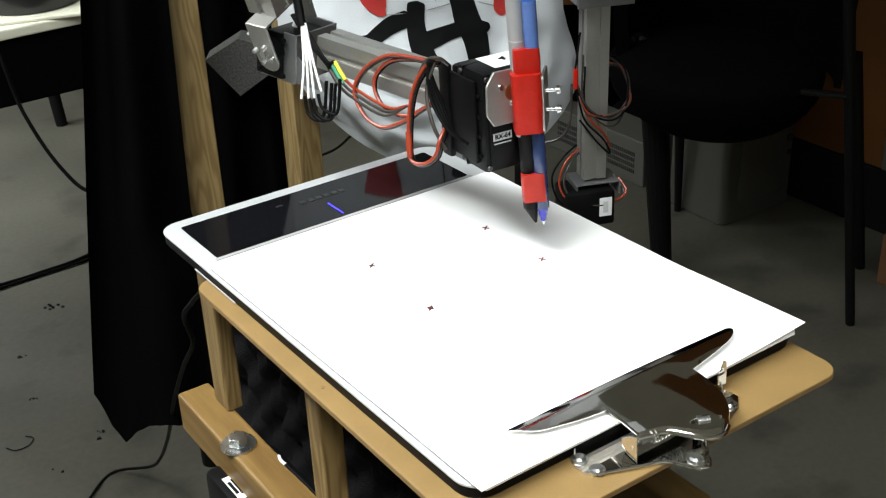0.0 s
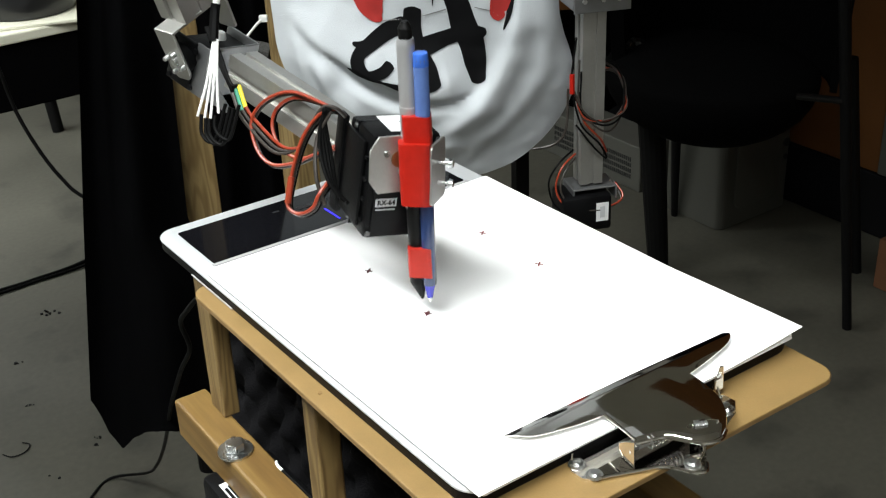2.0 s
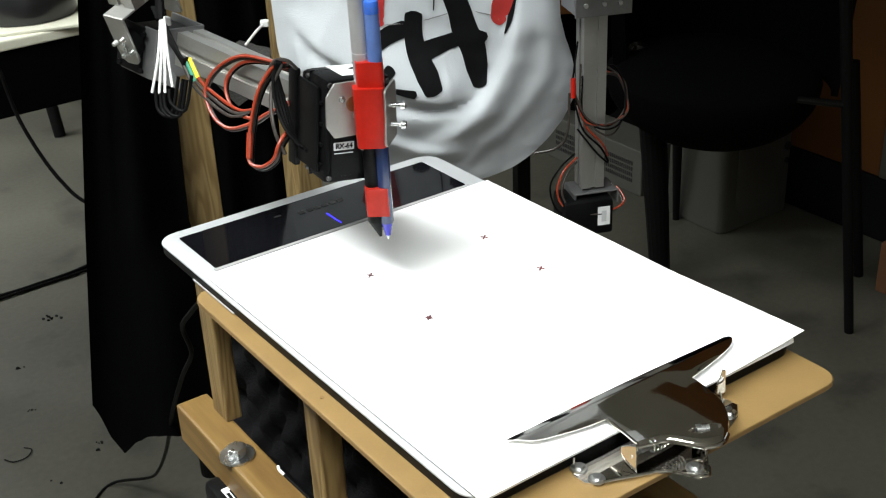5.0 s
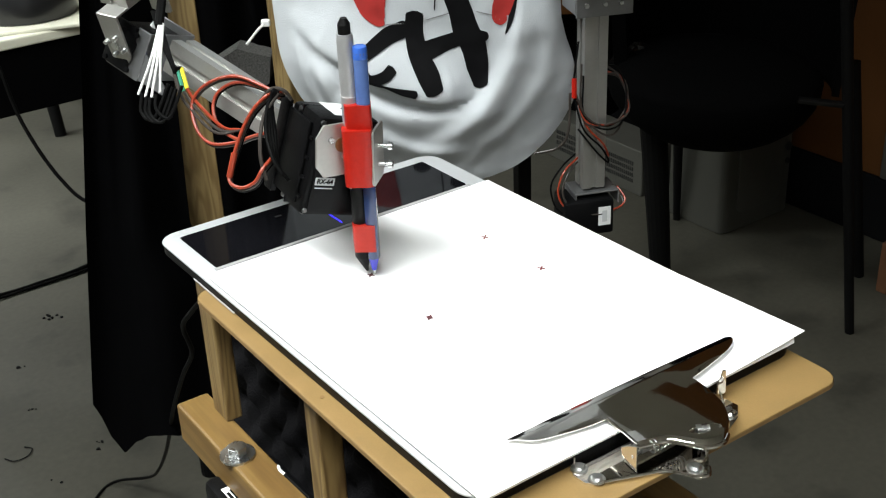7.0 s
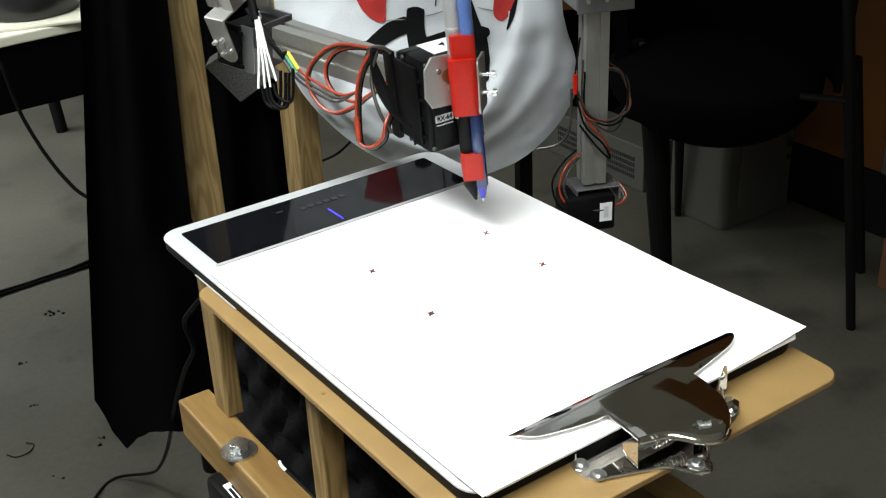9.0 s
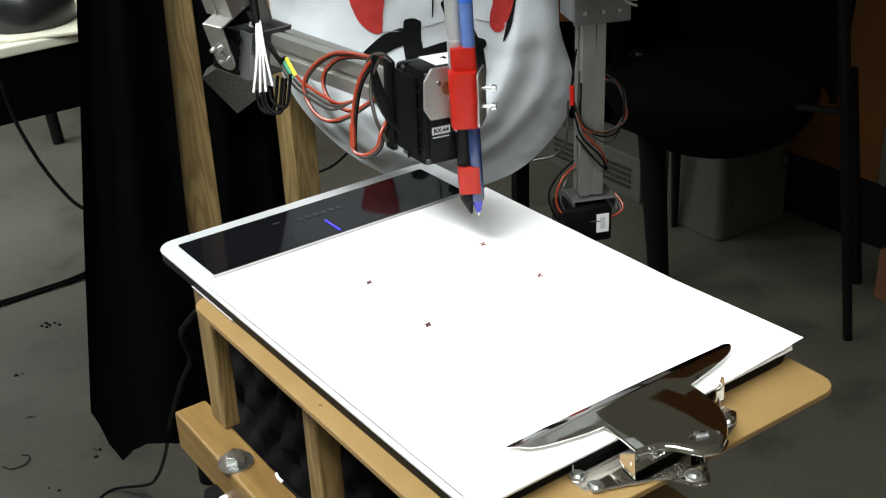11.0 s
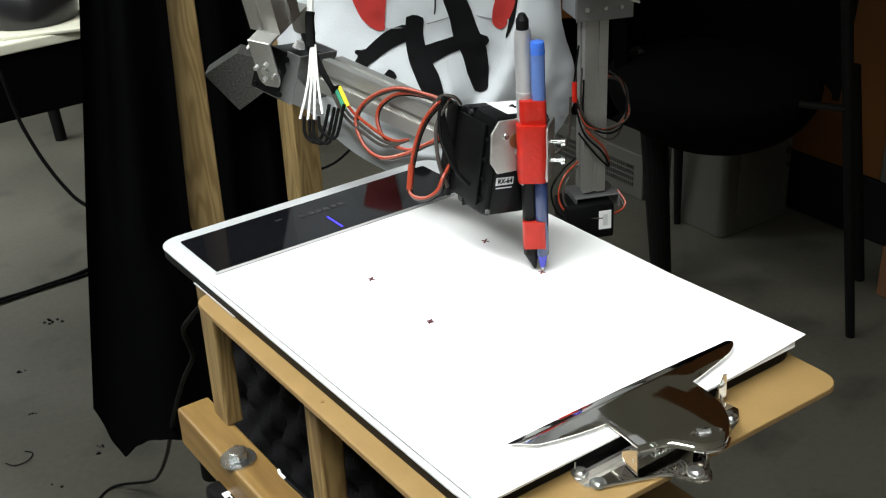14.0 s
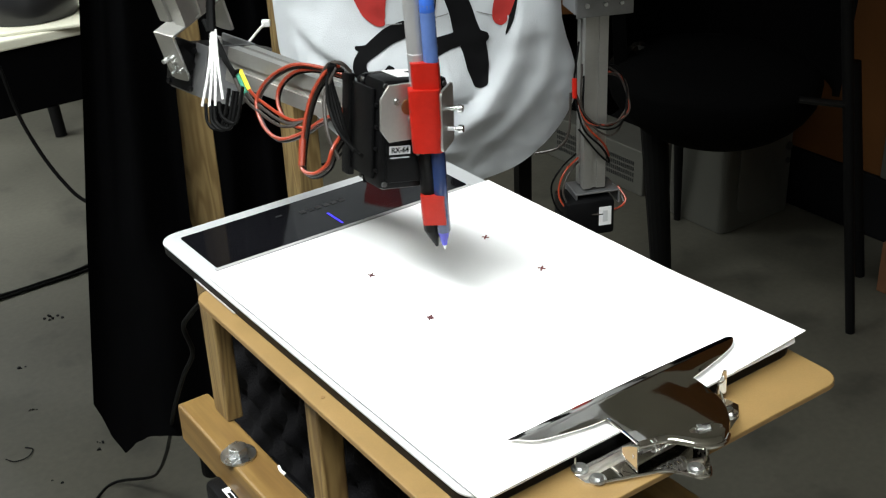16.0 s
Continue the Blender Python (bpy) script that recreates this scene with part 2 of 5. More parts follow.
def rod(p, q, r1, r2=None, seg=16, bm=None, bevel=0.0):
    """A round bar from p to q."""
    out = bm or bmesh.new()
    p, q = Vector(p), Vector(q)
    d = q - p
    b = bmesh.new()
    bmesh.ops.create_cone(b, cap_ends=True, segments=seg, radius1=r1, radius2=r1 if r2 is None else r2, depth=d.length)
    if bevel:
        rims = [e for e in b.edges if len(e.link_faces) == 2 and any(len(f.verts) > 4 for f in e.link_faces)]
        bmesh.ops.bevel(b, geom=rims, offset=bevel, segments=2, affect="EDGES", profile=0.5)
    bmesh.ops.transform(b, matrix=Matrix.Translation((p + q) / 2) @ d.to_track_quat("Z", "Y").to_matrix().to_4x4(), verts=b.verts)
    return merge(out, b)


def spline(points, steps=8):
    """A smooth line through the points."""
    pts = [Vector(p) for p in points]
    pts = [pts[0] * 2 - pts[1]] + pts + [pts[-1] * 2 - pts[-2]]
    out = []
    for i in range(1, len(pts) - 2):
        p0, p1, p2, p3 = pts[i - 1:i + 3]
        for k in range(steps):
            t = k / steps
            out.append(0.5 * (2 * p1 + (p2 - p0) * t + (2 * p0 - 5 * p1 + 4 * p2 - p3) * t * t + (3 * p1 - p0 - 3 * p2 + p3) * t ** 3))
    out.append(pts[-2])
    return out


def tube(points, r, steps=8, seg=8, bm=None, smooth_line=True):
    """A cable of radius r along the points."""
    bm = bm or bmesh.new()
    line = spline(points, steps) if smooth_line else [Vector(p) for p in points]
    rings, up = [], None
    for i, p in enumerate(line):
        d = (line[min(i + 1, len(line) - 1)] - line[max(i - 1, 0)]).normalized()
        if up is None:
            up = d.orthogonal().normalized()
        up = (up - d * up.dot(d)).normalized()
        side = d.cross(up)
        rings.append([bm.verts.new(p + (up * math.cos(a) + side * math.sin(a)) * r) for a in [2 * math.pi * k / seg for k in range(seg)]])
    for a, b in zip(rings, rings[1:]):
        for k in range(seg):
            bm.faces.new((a[k], a[(k + 1) % seg], b[(k + 1) % seg], b[k]))
    bm.faces.new(rings[0][::-1])
    bm.faces.new(rings[-1])
    return bm


def prism(outline, depth, m=None, bm=None, bevel=0.0):
    """A plate: the outline in x and y, raised by depth along z, then placed by m."""
    out = bm or bmesh.new()
    b = bmesh.new()
    f = b.faces.new([b.verts.new((x, y, 0)) for x, y in outline])
    ext = bmesh.ops.extrude_face_region(b, geom=[f])
    bmesh.ops.translate(b, vec=(0, 0, depth), verts=[v for v in ext["geom"] if isinstance(v, bmesh.types.BMVert)])
    if bevel:
        bmesh.ops.bevel(b, geom=list(b.edges), offset=bevel, segments=2, affect="EDGES", profile=0.5)
    if m is not None:
        bmesh.ops.transform(b, matrix=m, verts=b.verts)
    return merge(out, b)


def rounded(w, h, r, n=6, cx=0.0, cy=0.0):
    """Outline of a rectangle with round corners."""
    pts = []
    for sx, sy, a0 in ((1, 1, 0), (-1, 1, 90), (-1, -1, 180), (1, -1, 270)):
        for k in range(n + 1):
            a = radians(a0 + 90 * k / n)
            pts.append((cx + sx * (w / 2 - r) + r * math.cos(a), cy + sy * (h / 2 - r) + r * math.sin(a)))
    return pts


def slotted(a):
    """Outline of a T-slot aluminium bar of side a."""
    h, g, e = a / 2, a * 0.11, a * 0.09
    quarter = [(h, -h), (h, -g), (h - e, -g), (h - e, g), (h, g)]
    pts = []
    for k in range(4):
        c, s = math.cos(k * math.pi / 2), math.sin(k * math.pi / 2)
        pts += [(x * c - y * s, x * s + y * c) for x, y in quarter]
    return pts


def bar_between(p, q, a, roll=0.0, bm=None):
    """A T-slot bar from p to q."""
    p, q = Vector(p), Vector(q)
    m = Matrix.Translation(p) @ (q - p).to_track_quat("Z", "Y").to_matrix().to_4x4() @ pose(0, 0, 0, 0, 0, roll)
    return prism(slotted(a), (q - p).length, m, bm)


def screw(p, d, r, h, bm=None):
    """A round screw head at p, standing out along d, with a socket."""
    p, d = Vector(p), Vector(d).normalized()
    bm = rod(p, p + d * h, r, r * 0.82, 14, bm)
    return rod(p + d * h * 0.9, p + d * (h * 1.02), r * 0.45, r * 0.45, 6, bm)


def words(name, text, size, m, mat, parent, depth=0.0002):
    """Raised lettering as a mesh, centred."""
    cu = bpy.data.curves.new(name, "FONT")
    cu.body, cu.size, cu.extrude, cu.align_x, cu.align_y = text, size, depth, "CENTER", "CENTER"
    cu.offset = size * 0.025
    tmp = new("tmp_text", cu)
    bpy.context.view_layer.update()
    me = bpy.data.meshes.new_from_object(tmp)
    bpy.data.objects.remove(tmp)
    me.transform(m)
    me.materials.clear()
    me.materials.append(mat)
    ob = new(name, me)
    ob.parent = parent
    return ob


# ---- the room ----
def room():
    tagged(part("floor", block(8, 8, 0.1, (0.5, 1.5, -0.05)), CONCRETE), "stained grey concrete floor with dark specks", "floor", kind="structure")
    tagged(part("wall_north", block(8, 0.15, 2.7, (0.5, 5.0, 1.35)), PAINT_WALL), "painted grey wall behind the robot", "wall", kind="structure")
    # grey upper wall is added out of view; panelling height steers the clip's reflection
    tagged(part("wall_east", block(0.15, 8, 2.7, (1.735, 1.0, 1.35)), PAINT_WALL), "painted grey wall, unseen above brown panelling", "wall", kind="structure")
    tagged(part("wall_panelling", block(0.010, 7.4, 1.95, (1.656, 1.0, 1.107), bevel=0.002), BROWN_WALL), "brown panelling on the lower wall", "wall panelling", kind="structure")
    tagged(part("wall_south", block(8, 0.15, 2.7, (0.5, -2.5, 1.35)), PAINT_WALL), "plain painted wall", "wall", kind="structure")
    tagged(part("wall_west", block(0.15, 8, 2.7, (-3.0, 1.0, 1.35)), PAINT_WALL), "plain painted wall", "wall", kind="structure")
    tagged(part("ceiling", block(8, 8, 0.1, (0.5, 1.5, 2.70)), CEILING), "pale ceiling tiles", "ceiling", kind="structure")
    tagged(part("baseboard", block(0.014, 7.4, 0.13, (1.653, 1.0, 0.066), bevel=0.003), RUBBER_BASE), "black rubber baseboard along the brown wall", "baseboard", kind="structure")
    # fitting bodies, also for the fill lamp added behind the camera
    for at, _, sx, sy in LAMPS:
        lamp = thing("ceiling_light", "unseen white fluorescent ceiling light panel", "lamp", (at[0], at[1], 2.65), group="ceiling lights")
        bm = prism(rounded(sx + 0.06, sy + 0.06, 0.01), 0.05, pose(0, 0, -0.045))
        part("frame", bm, STICKER, lamp)
        part("diffuser", block(sx, sy, 0.010, (0, 0, -0.050)), LAMP_WHITE, lamp)


room()


# ---- drawing stand of pine ----
def stand():
    st = thing("drawing_stand", "small stand of pale pine battens under the drawing board", "stand", (0.1, -0.1, 0))
    o = Vector((0.1, -0.1, 0))

    def add(name, sx, sy, sz, x, y, z, mat, label="", bevel=0.0015):
        ob = part(name, block(sx, sy, sz, bevel=bevel), mat, st, label)
        ob.location = Vector((x, y, z)) - o
        return ob
    top = ZP - 0.0145
    rail = 0.632
    for x in (0.0045, 0.190):
        add("post", 0.0118, 0.021, top - rail, x + 0.0022, 0.0190, (top + rail) / 2, PINE_Z)
        add("post", 0.0155, 0.0150, top - 0.30, x + 0.002, -0.122, (top + 0.30) / 2, PINE_Z)
        r = add("rail", 0.0240, 0.40, 0.030, x - 0.0100, -0.148, rail - 0.015, PINE_Y, "planed pine rail", 0.002)
        part("washer", prism([(0.0115 * math.cos(a), 0.0115 * math.sin(a)) for a in [k * math.pi / 14 for k in range(28)]], 0.0015, pose(-0.0044, 0.1195, 0.0151)), STEEL, r, "round zinc washer")
        part("bolt", prism([(0.0065 * math.cos(a), 0.0065 * math.sin(a)) for a in [k * math.pi / 3 for k in range(6)]], 0.006, pose(-0.0044, 0.1195, 0.0166, 0, 0, 12), bevel=0.0006), STEEL, r, "hexagonal bolt head")
        part("leg", block(0.030, 0.036, rail - 0.030, (0.000, -0.15, -(rail - 0.030) / 2 - 0.015), bevel=0.0015), PINE_Z, r)
    add("crossbar", 0.16, 0.030, 0.030, 0.094, -0.250, rail - 0.016, PINE_Y)


stand()


# ---- clipboard ----
def clipboard():
    w, l = 0.2336, 0.3065
    cb = thing("clipboard", "brown hardboard clipboard with a broad chrome clip", "clipboard", (0.1040, -0.15125, ZP - 0.0145))
    board = part("board", prism(rounded(w, l, 0.012), 0.0032, bevel=0.0006), HARDBOARD, cb)
    rim = rounded(w + 0.0006, l + 0.0006, 0.012)
    bm = bmesh.new()
    lo = [bm.verts.new((x, y, 0.0004)) for x, y in rim]
    hi = [bm.verts.new((x, y, 0.0026)) for x, y in rim]
    for i in range(len(rim)):
        j = (i + 1) % len(rim)
        bm.faces.new((lo[i], lo[j], hi[j], hi[i]))
    part("edge", bm, HARDBOARD_EDGE, board, "darker sawn edge")
    part("rivet", rod((-0.1095, 0.0035, 0.0030), (-0.1095, 0.0035, 0.0036), 0.0012), HARDBOARD_EDGE, board, "small dark nail hole")
    # clip: a sprung plate with two wings and a lever over a folded base, drawn in the room's axes
    home = pose(0.1040, -0.15125, ZP - 0.0145).inverted()

    def p(name, bm, mat, parent=cb, label="", smooth=False):
        bmesh.ops.transform(bm, matrix=home, verts=bm.verts)
        return part(name, bm, mat, parent, label, smooth)

    def height(x, y):
        """The pressed plate: a raised front bevel, drooping wings, a rising lever."""
        d = -0.2512 - y
        z = ZP + 0.0009 + 0.0019 * max(0.0, min(1.0, d / 0.0052))
        e = max(0.0, d - 0.014)
        wing = max(0.0, min(1.0, max(0.088 - x, x - 0.140) / 0.025))
        z += 0.030 * e + 0.30 * e * e + (0.030 * (x - 0.113) - 5.2 * max(0.0, x - 0.119) ** 2) * min(1.0, e / 0.02)
        z += 0.075 * max(0.0, d - 0.0052) * max(0.0, min(1.0, (x - 0.132) / 0.012)) * (1 - min(1.0, e / 0.02))
        return z - 0.0006 * wing * (x < 0.115) * max(0.0, min(1.0, (d - 0.006) / 0.012))

    left = spline([(0.0369, -0.2518, 0), (0.0405, -0.2568, 0), (0.0480, -0.2627, 0), (0.062, -0.2663, 0), (0.0741, -0.2688, 0), (0.0849, -0.2702, 0)], 6)
    right = spline([(0.1425, -0.2708, 0), (0.159, -0.2674, 0), (0.175, -0.2640, 0), (0.1850, -0.2590, 0), (0.1886, -0.2540, 0), (0.1862, -0.2508, 0)], 6)
    middle = [left[-1].lerp(right[0], k / 48) for k in range(1, 48)]
    rear = left + middle + right
    front_y = lambda x: -0.2516 + 0.0012 * math.sin(math.pi * (x - 0.037) / 0.15)
    b = bmesh.new()
    steps = [0, 0.1, 0.2, 0.26, 0.29, 0.32, 0.40, 0.5, 0.6, 0.7, 0.8, 0.9, 1.0]
    rows = []
    for q in rear:
        x0 = min(q.x, 0.1866)
        fy = max(front_y(x0), q.y + 0.0001)
        row = []
        for f in steps:
            x, y = x0 + (q.x - x0) * f, fy + (q.y - fy) * f
            row.append(b.verts.new((x, y, height(x, y))))
        rows.append(row)
    for m, n in zip(rows, rows[1:]):
        for j in range(len(steps) - 1):
            b.faces.new((m[j], m[j + 1], n[j + 1], n[j]))
    # the lever runs back from the middle of the blade to a waved lip, with a slot over the hinge
    first, last = len(left) - 1, len(left) + len(middle)
    top_row = [rows[i][-1] for i in range(first, last + 1)]
    lip_line = spline([(0.0820, -0.2950, 0), (0.0877, -0.2973, 0), (0.0955, -0.3006, 0), (0.1005, -0.3084, 0), (0.1044, -0.3154, 0), (0.1101, -0.3188, 0), (0.1164, -0.3180, 0), (0.1259, -0.3112, 0)], 12)
    count = len(top_row) - 1
    lip = []
    for i in range(count + 1):
        f = i / count * (len(lip_line) - 1)
        k = min(int(f), len(lip_line) - 2)
        lip.append(lip_line[k].lerp(lip_line[k + 1], f - k))
    prev = top_row
    deep = 44
    for j in range(1, deep + 1):
        t = j / deep
        row = []
        for i in range(count + 1):
            u = i / count
            a = top_row[i].co
            x = a.x + (lip[i].x - a.x) * t + 0.0062 * u * u * math.sin(math.pi * t)
            y = a.y + (lip[i].y - a.y) * t
            row.append(b.verts.new((x, y, height(x, y) - 0.0016 * max(0.0, (t - 0.90) / 0.10) ** 2)))
        for i in range(count):
            c = (prev[i].co + row[i + 1].co) / 2
            w, h = c.x - 0.1145 + 0.35 * (c.y + 0.3068), c.y + 0.3068 + 0.25 * (c.x - 0.1145)
            if (w / 0.0070) ** 2 + (h / 0.0034) ** 2 > 1:
                b.faces.new((prev[i], prev[i + 1], row[i + 1], row[i]))
        prev = row
    lip3 = [v.co.copy() for v in prev]
    bmesh.ops.recalc_face_normals(b, faces=b.faces)
    ext = bmesh.ops.extrude_face_region(b, geom=list(b.faces))
    bmesh.ops.translate(b, vec=(0, 0, 0.0005), verts=[v for v in ext["geom"] if isinstance(v, bmesh.types.BMVert)])
    lever = p("clip_blade", b, CHROME, cb, "polished chrome blade with long wings and a waved lever", True)
    p("rolled_lip", tube([(v.x, v.y, v.z + 0.0003) for v in lip3[:count - 3:4]], 0.0011, 4, 8), CHROME, lever, smooth=True)
    p("side_fold", tube([(x, y, height(x, y) + 0.0004) for x, y in ((0.0849, -0.2704), (0.0838, -0.2820), (0.0822, -0.2945))], 0.0008, 4, 8), CHROME, lever, smooth=True)
    p("hinge_barrel", rod((0.1120, -0.3030, 0.7530), (0.1175, -0.3060, 0.7530), 0.0026, None, 18), STEEL, cb, smooth=True)
    floor_z = ZP - 0.0112
    outline = [(0.0685, -0.2650), (0.0546, -0.2805), (0.0552, -0.2880), (0.0580, -0.2915), (0.0640, -0.2938), (0.0790, -0.2998), (0.0918, -0.3055), (0.0962, -0.3100), (0.0985, -0.3160), (0.1000, -0.3190),
               (0.1042, -0.3196), (0.1090, -0.3155), (0.1166, -0.3075), (0.1251, -0.3015), (0.1387, -0.3005), (0.1500, -0.2960), (0.1579, -0.2885), (0.1572, -0.2814), (0.1500, -0.2750), (0.0900, -0.2660)]
    base = p("clip_base", prism(outline, 0.0011, pose(0, 0, floor_z)), CHROME, cb, "folded chrome clip base on the board")
    p("base_rim", tube([(0.0585, -0.2922, floor_z + 0.0012), (0.0640, -0.2938, floor_z + 0.0012), (0.0790, -0.2998, floor_z + 0.0012), (0.0918, -0.3055, floor_z + 0.0012), (0.0985, -0.3160, floor_z + 0.0012), (0.1042, -0.3196, floor_z + 0.0012), (0.1090, -0.3155, floor_z + 0.0012)], 0.0009, 5, 8), CHROME, base, smooth=True)

    def upright(name, a, c, outline, label=""):
        """A folded plate standing on the base from a towards c; outline in run and height."""
        d = Vector((c[0] - a[0], c[1] - a[1], 0)).normalized()
        m = Matrix(((d.x, 0, -d.y, a[0]), (d.y, 0, d.x, a[1]), (0, 1, 0, floor_z + 0.0011), (0, 0, 0, 1)))
        return p(name, prism(outline, 0.0010, m, bevel=0.0002), CHROME, base, label)
    upright("fold", (0.0745, -0.2918), (0.0786, -0.2990), [(0, 0), (0.0076, 0), (0.0072, 0.0158), (0.0030, 0.0152), (-0.0004, 0.0136), (-0.0002, 0.0100), (0.0016, 0.0070)], "upright chrome fold beside the spring")
    upright("front_fold", (0.0672, -0.2664), (0.0900, -0.2670), [(0, 0), (0.0228, 0), (0.0228, 0.0065), (0.006, 0.0060), (0.002, 0.0045)])
    upright("end_fold", (0.0666, -0.2668), (0.0580, -0.2765), [(0, 0), (0.0130, 0), (0.0090, 0.0030), (0.0, 0.0048)])
    upright("cheek", (0.1540, -0.2790), (0.1340, -0.3005), [(0, 0), (0.028, 0), (0.027, 0.0090), (0.020, 0.0115), (0.009, 0.0080), (0.0, 0.006)], "upright chrome cheek of the hinge")
    upright("tab", (0.1535, -0.2755), (0.1617, -0.2812), [(0, 0), (0.0068, 0), (0.0060, 0.0155), (0.0042, 0.0158)])
    upright("cheek", (0.1150, -0.3085), (0.1180, -0.2960), [(0, 0), (0.012, 0), (0.011, 0.010), (0.003, 0.010)])
    for x, y in ((0.0600, -0.2785), (0.0612, -0.2898), (0.1485, -0.2915), (0.1030, -0.3120)):
        bm = rod((x, y, floor_z + 0.0011), (x, y, floor_z + 0.0020), 0.0043, 0.0040, 24)
        rod((x, y, floor_z + 0.0020), (x, y, floor_z + 0.0032), 0.0031, 0.0021, 20, bm)
        p("rivet", bm, STEEL, base, smooth=True)
    p("hinge_pin", rod((0.0770, -0.2955, 0.7495), (0.1400, -0.2990, 0.7515), 0.0013), STEEL, cb, smooth=True)
    pts = [(0.0880 + 0.024 * k / 88, -0.2962 + 0.0033 * math.cos(2 * math.pi * k / 8), 0.7500 + 0.0033 * math.sin(2 * math.pi * k / 8)) for k in range(89)]
    p("spring", tube(pts, 0.0005, 1, 6), STEEL, cb, "coiled steel spring", True)


clipboard()


# ---- pen tablet and paper ----
def tablet():
    x0, x1, y0, y1 = -0.0024, 0.2225, -0.2735, 0.0770
    cx, cy, w, l = (x0 + x1) / 2, (y0 + y1) / 2, x1 - x0, y1 - y0
    tb = thing("pen_tablet", "white drawing tablet with a gloss black key panel", "graphics tablet", (cx, cy, ZP - 0.0112))
    tb.rotation_euler = (0, 0, radians(0.6))
    part("underside", prism(rounded(w - 0.001, l - 0.001, 0.014), 0.0061, bevel=0.0008), MATT_BLACK, tb, "black plastic underside")
    part("shell", prism(rounded(w, l, 0.014), 0.0017, pose(0, 0, 0.0062), bevel=0.0008), TABLET_SHELL, tb, smooth=True)
    px0, px1, py0, py1 = 0.0100, 0.2075, 0.0105, 0.0660
    top = 0.0079
    panel = part("key_panel", prism(rounded(px1 - px0, py1 - py0, 0.002), 0.0006, pose((px0 + px1) / 2 - cx, (py0 + py1) / 2 - cy, top - 0.0002)), GLOSS_BLACK, tb)
    part("trim", block(px1 - px0 + 0.003, 0.0030, 0.0007, ((px0 + px1) / 2 - cx, 0.0086 - cy, top + 0.0002)), TRIM_GREY, tb, "thin grey trim strip")
    part("indicator", block(0.0011, 0.0200, 0.0003, (0.1055 - cx, 0.0245 - cy, top + 0.0006)), BLUE_GLOW, panel, "thin glowing blue line")
    for k in range(6):
        x = 0.093 + 0.0062 * k
        part("print_bar", block(0.0042, 0.0045, 0.0002, (x - cx, 0.0470 - cy, top + 0.0006)), BAR_GREY, panel)
    part("print_bar", block(0.005, 0.0018, 0.0002, (0.077 - cx, 0.0520 - cy, top + 0.0006)), BAR_GREY, panel)
    part("side_slot", block(0.0010, 0.056, 0.0004, (x0 - 0.0004 - cx, -0.010 - cy, 0.0016)), TRIM_GREY, tb, "thin pale strip along the side")


def paper_pad():
    pad = thing("paper_pad", "thin stack of white paper under the top sheet", "paper", (0.1100, -0.1395, ZP - 0.0030))
    pad.rotation_euler = (0, 0, radians(0.9))
    for k in range(4):
        bm = prism(rounded(0.2125 - 0.0002 * (k % 2), 0.2725 - 0.0003 * (k % 3), 0.0008, 2, 0.0001 * (k % 2) - 0.0005, 0.0001 * k), 0.00057, pose(0, 0, 0.00058 * k))
        part("sheet", bm, PAPER, pad)


def paper():
    sheet = thing("paper_sheet", "plain white letter sheet with four small red crosses", "paper", (0.1106, -0.1378, ZP - 0.0006))
    sheet.rotation_euler = (0, 0, radians(0.9))
    bm = bmesh.new()
    nx, ny = 24, 30
    w, l = 0.2216, 0.2785
    grid = [[bm.verts.new((w * (i / nx - 0.5), l * (j / ny - 0.5), 0)) for j in range(ny + 1)] for i in range(nx + 1)]
    for row in grid:
        for v in row:
            u, t = v.co.x / w + 0.5, v.co.y / l + 0.5
            v.co.z = 0.0034 * max(0, (u - 0.70) / 0.30) ** 1.5 * max(0, (0.35 - t) / 0.35) + 0.00015 * noise.noise((u * 5, t * 5, 0))
    for i in range(nx):
        for j in range(ny):
            bm.faces.new((grid[i][j], grid[i + 1][j], grid[i + 1][j + 1], grid[i][j + 1]))
    ext = bmesh.ops.extrude_face_region(bm, geom=list(bm.faces))
    bmesh.ops.translate(bm, vec=(0, 0, 0.00025), verts=[v for v in ext["geom"] if isinstance(v, bmesh.types.BMVert)])
    sh = part("sheet", bm, PAPER, sheet, smooth=True)
    for x, y, dark in ((0.077, -0.066, 1), (0.162, -0.069, 0), (0.163, -0.125, 0), (0.076, -0.131, 2)):
        b = block(0.0060, 0.0010, 0.0002, m=pose(0, 0, 0, 0, 0, 40))
        block(0.0048, 0.0010, 0.0002, m=pose(0, 0, 0, 0, 0, -58), bm=b)
        if dark:
            rod((0, 0, -0.0001), (0, 0, 0.0002), 0.0017 if dark == 2 else 0.0013, None, 9, b)
        mk = part("ink_cross", b, INK_DARK if dark else INK, sheet)
        mk.location = Matrix.Rotation(radians(-0.9), 3, "Z") @ Vector((x - 0.1106, y + 0.1378, 0.0006))


tablet()
paper_pad()
paper()


# ---- the robot's drawing arm ----
# elbow in the forearm's space
ELBOW = Vector((-0.078, 0.141, 0.000))
BAR_FROM, BAR_TO = Vector((-0.0125, 0.034, -0.0140)), Vector((-0.0560, 0.1280, -0.0020))
ALONG = (BAR_FROM - BAR_TO).normalized()
SIDE = ALONG.cross(Vector((0, 0, 1))).normalized()
UP = SIDE.cross(ALONG)
SHAFT = ELBOW - ALONG * 0.012 - UP * 0.003  # hinge of the elbow
HINGE = Vector((math.cos(radians(24)), math.sin(radians(24)), 0))


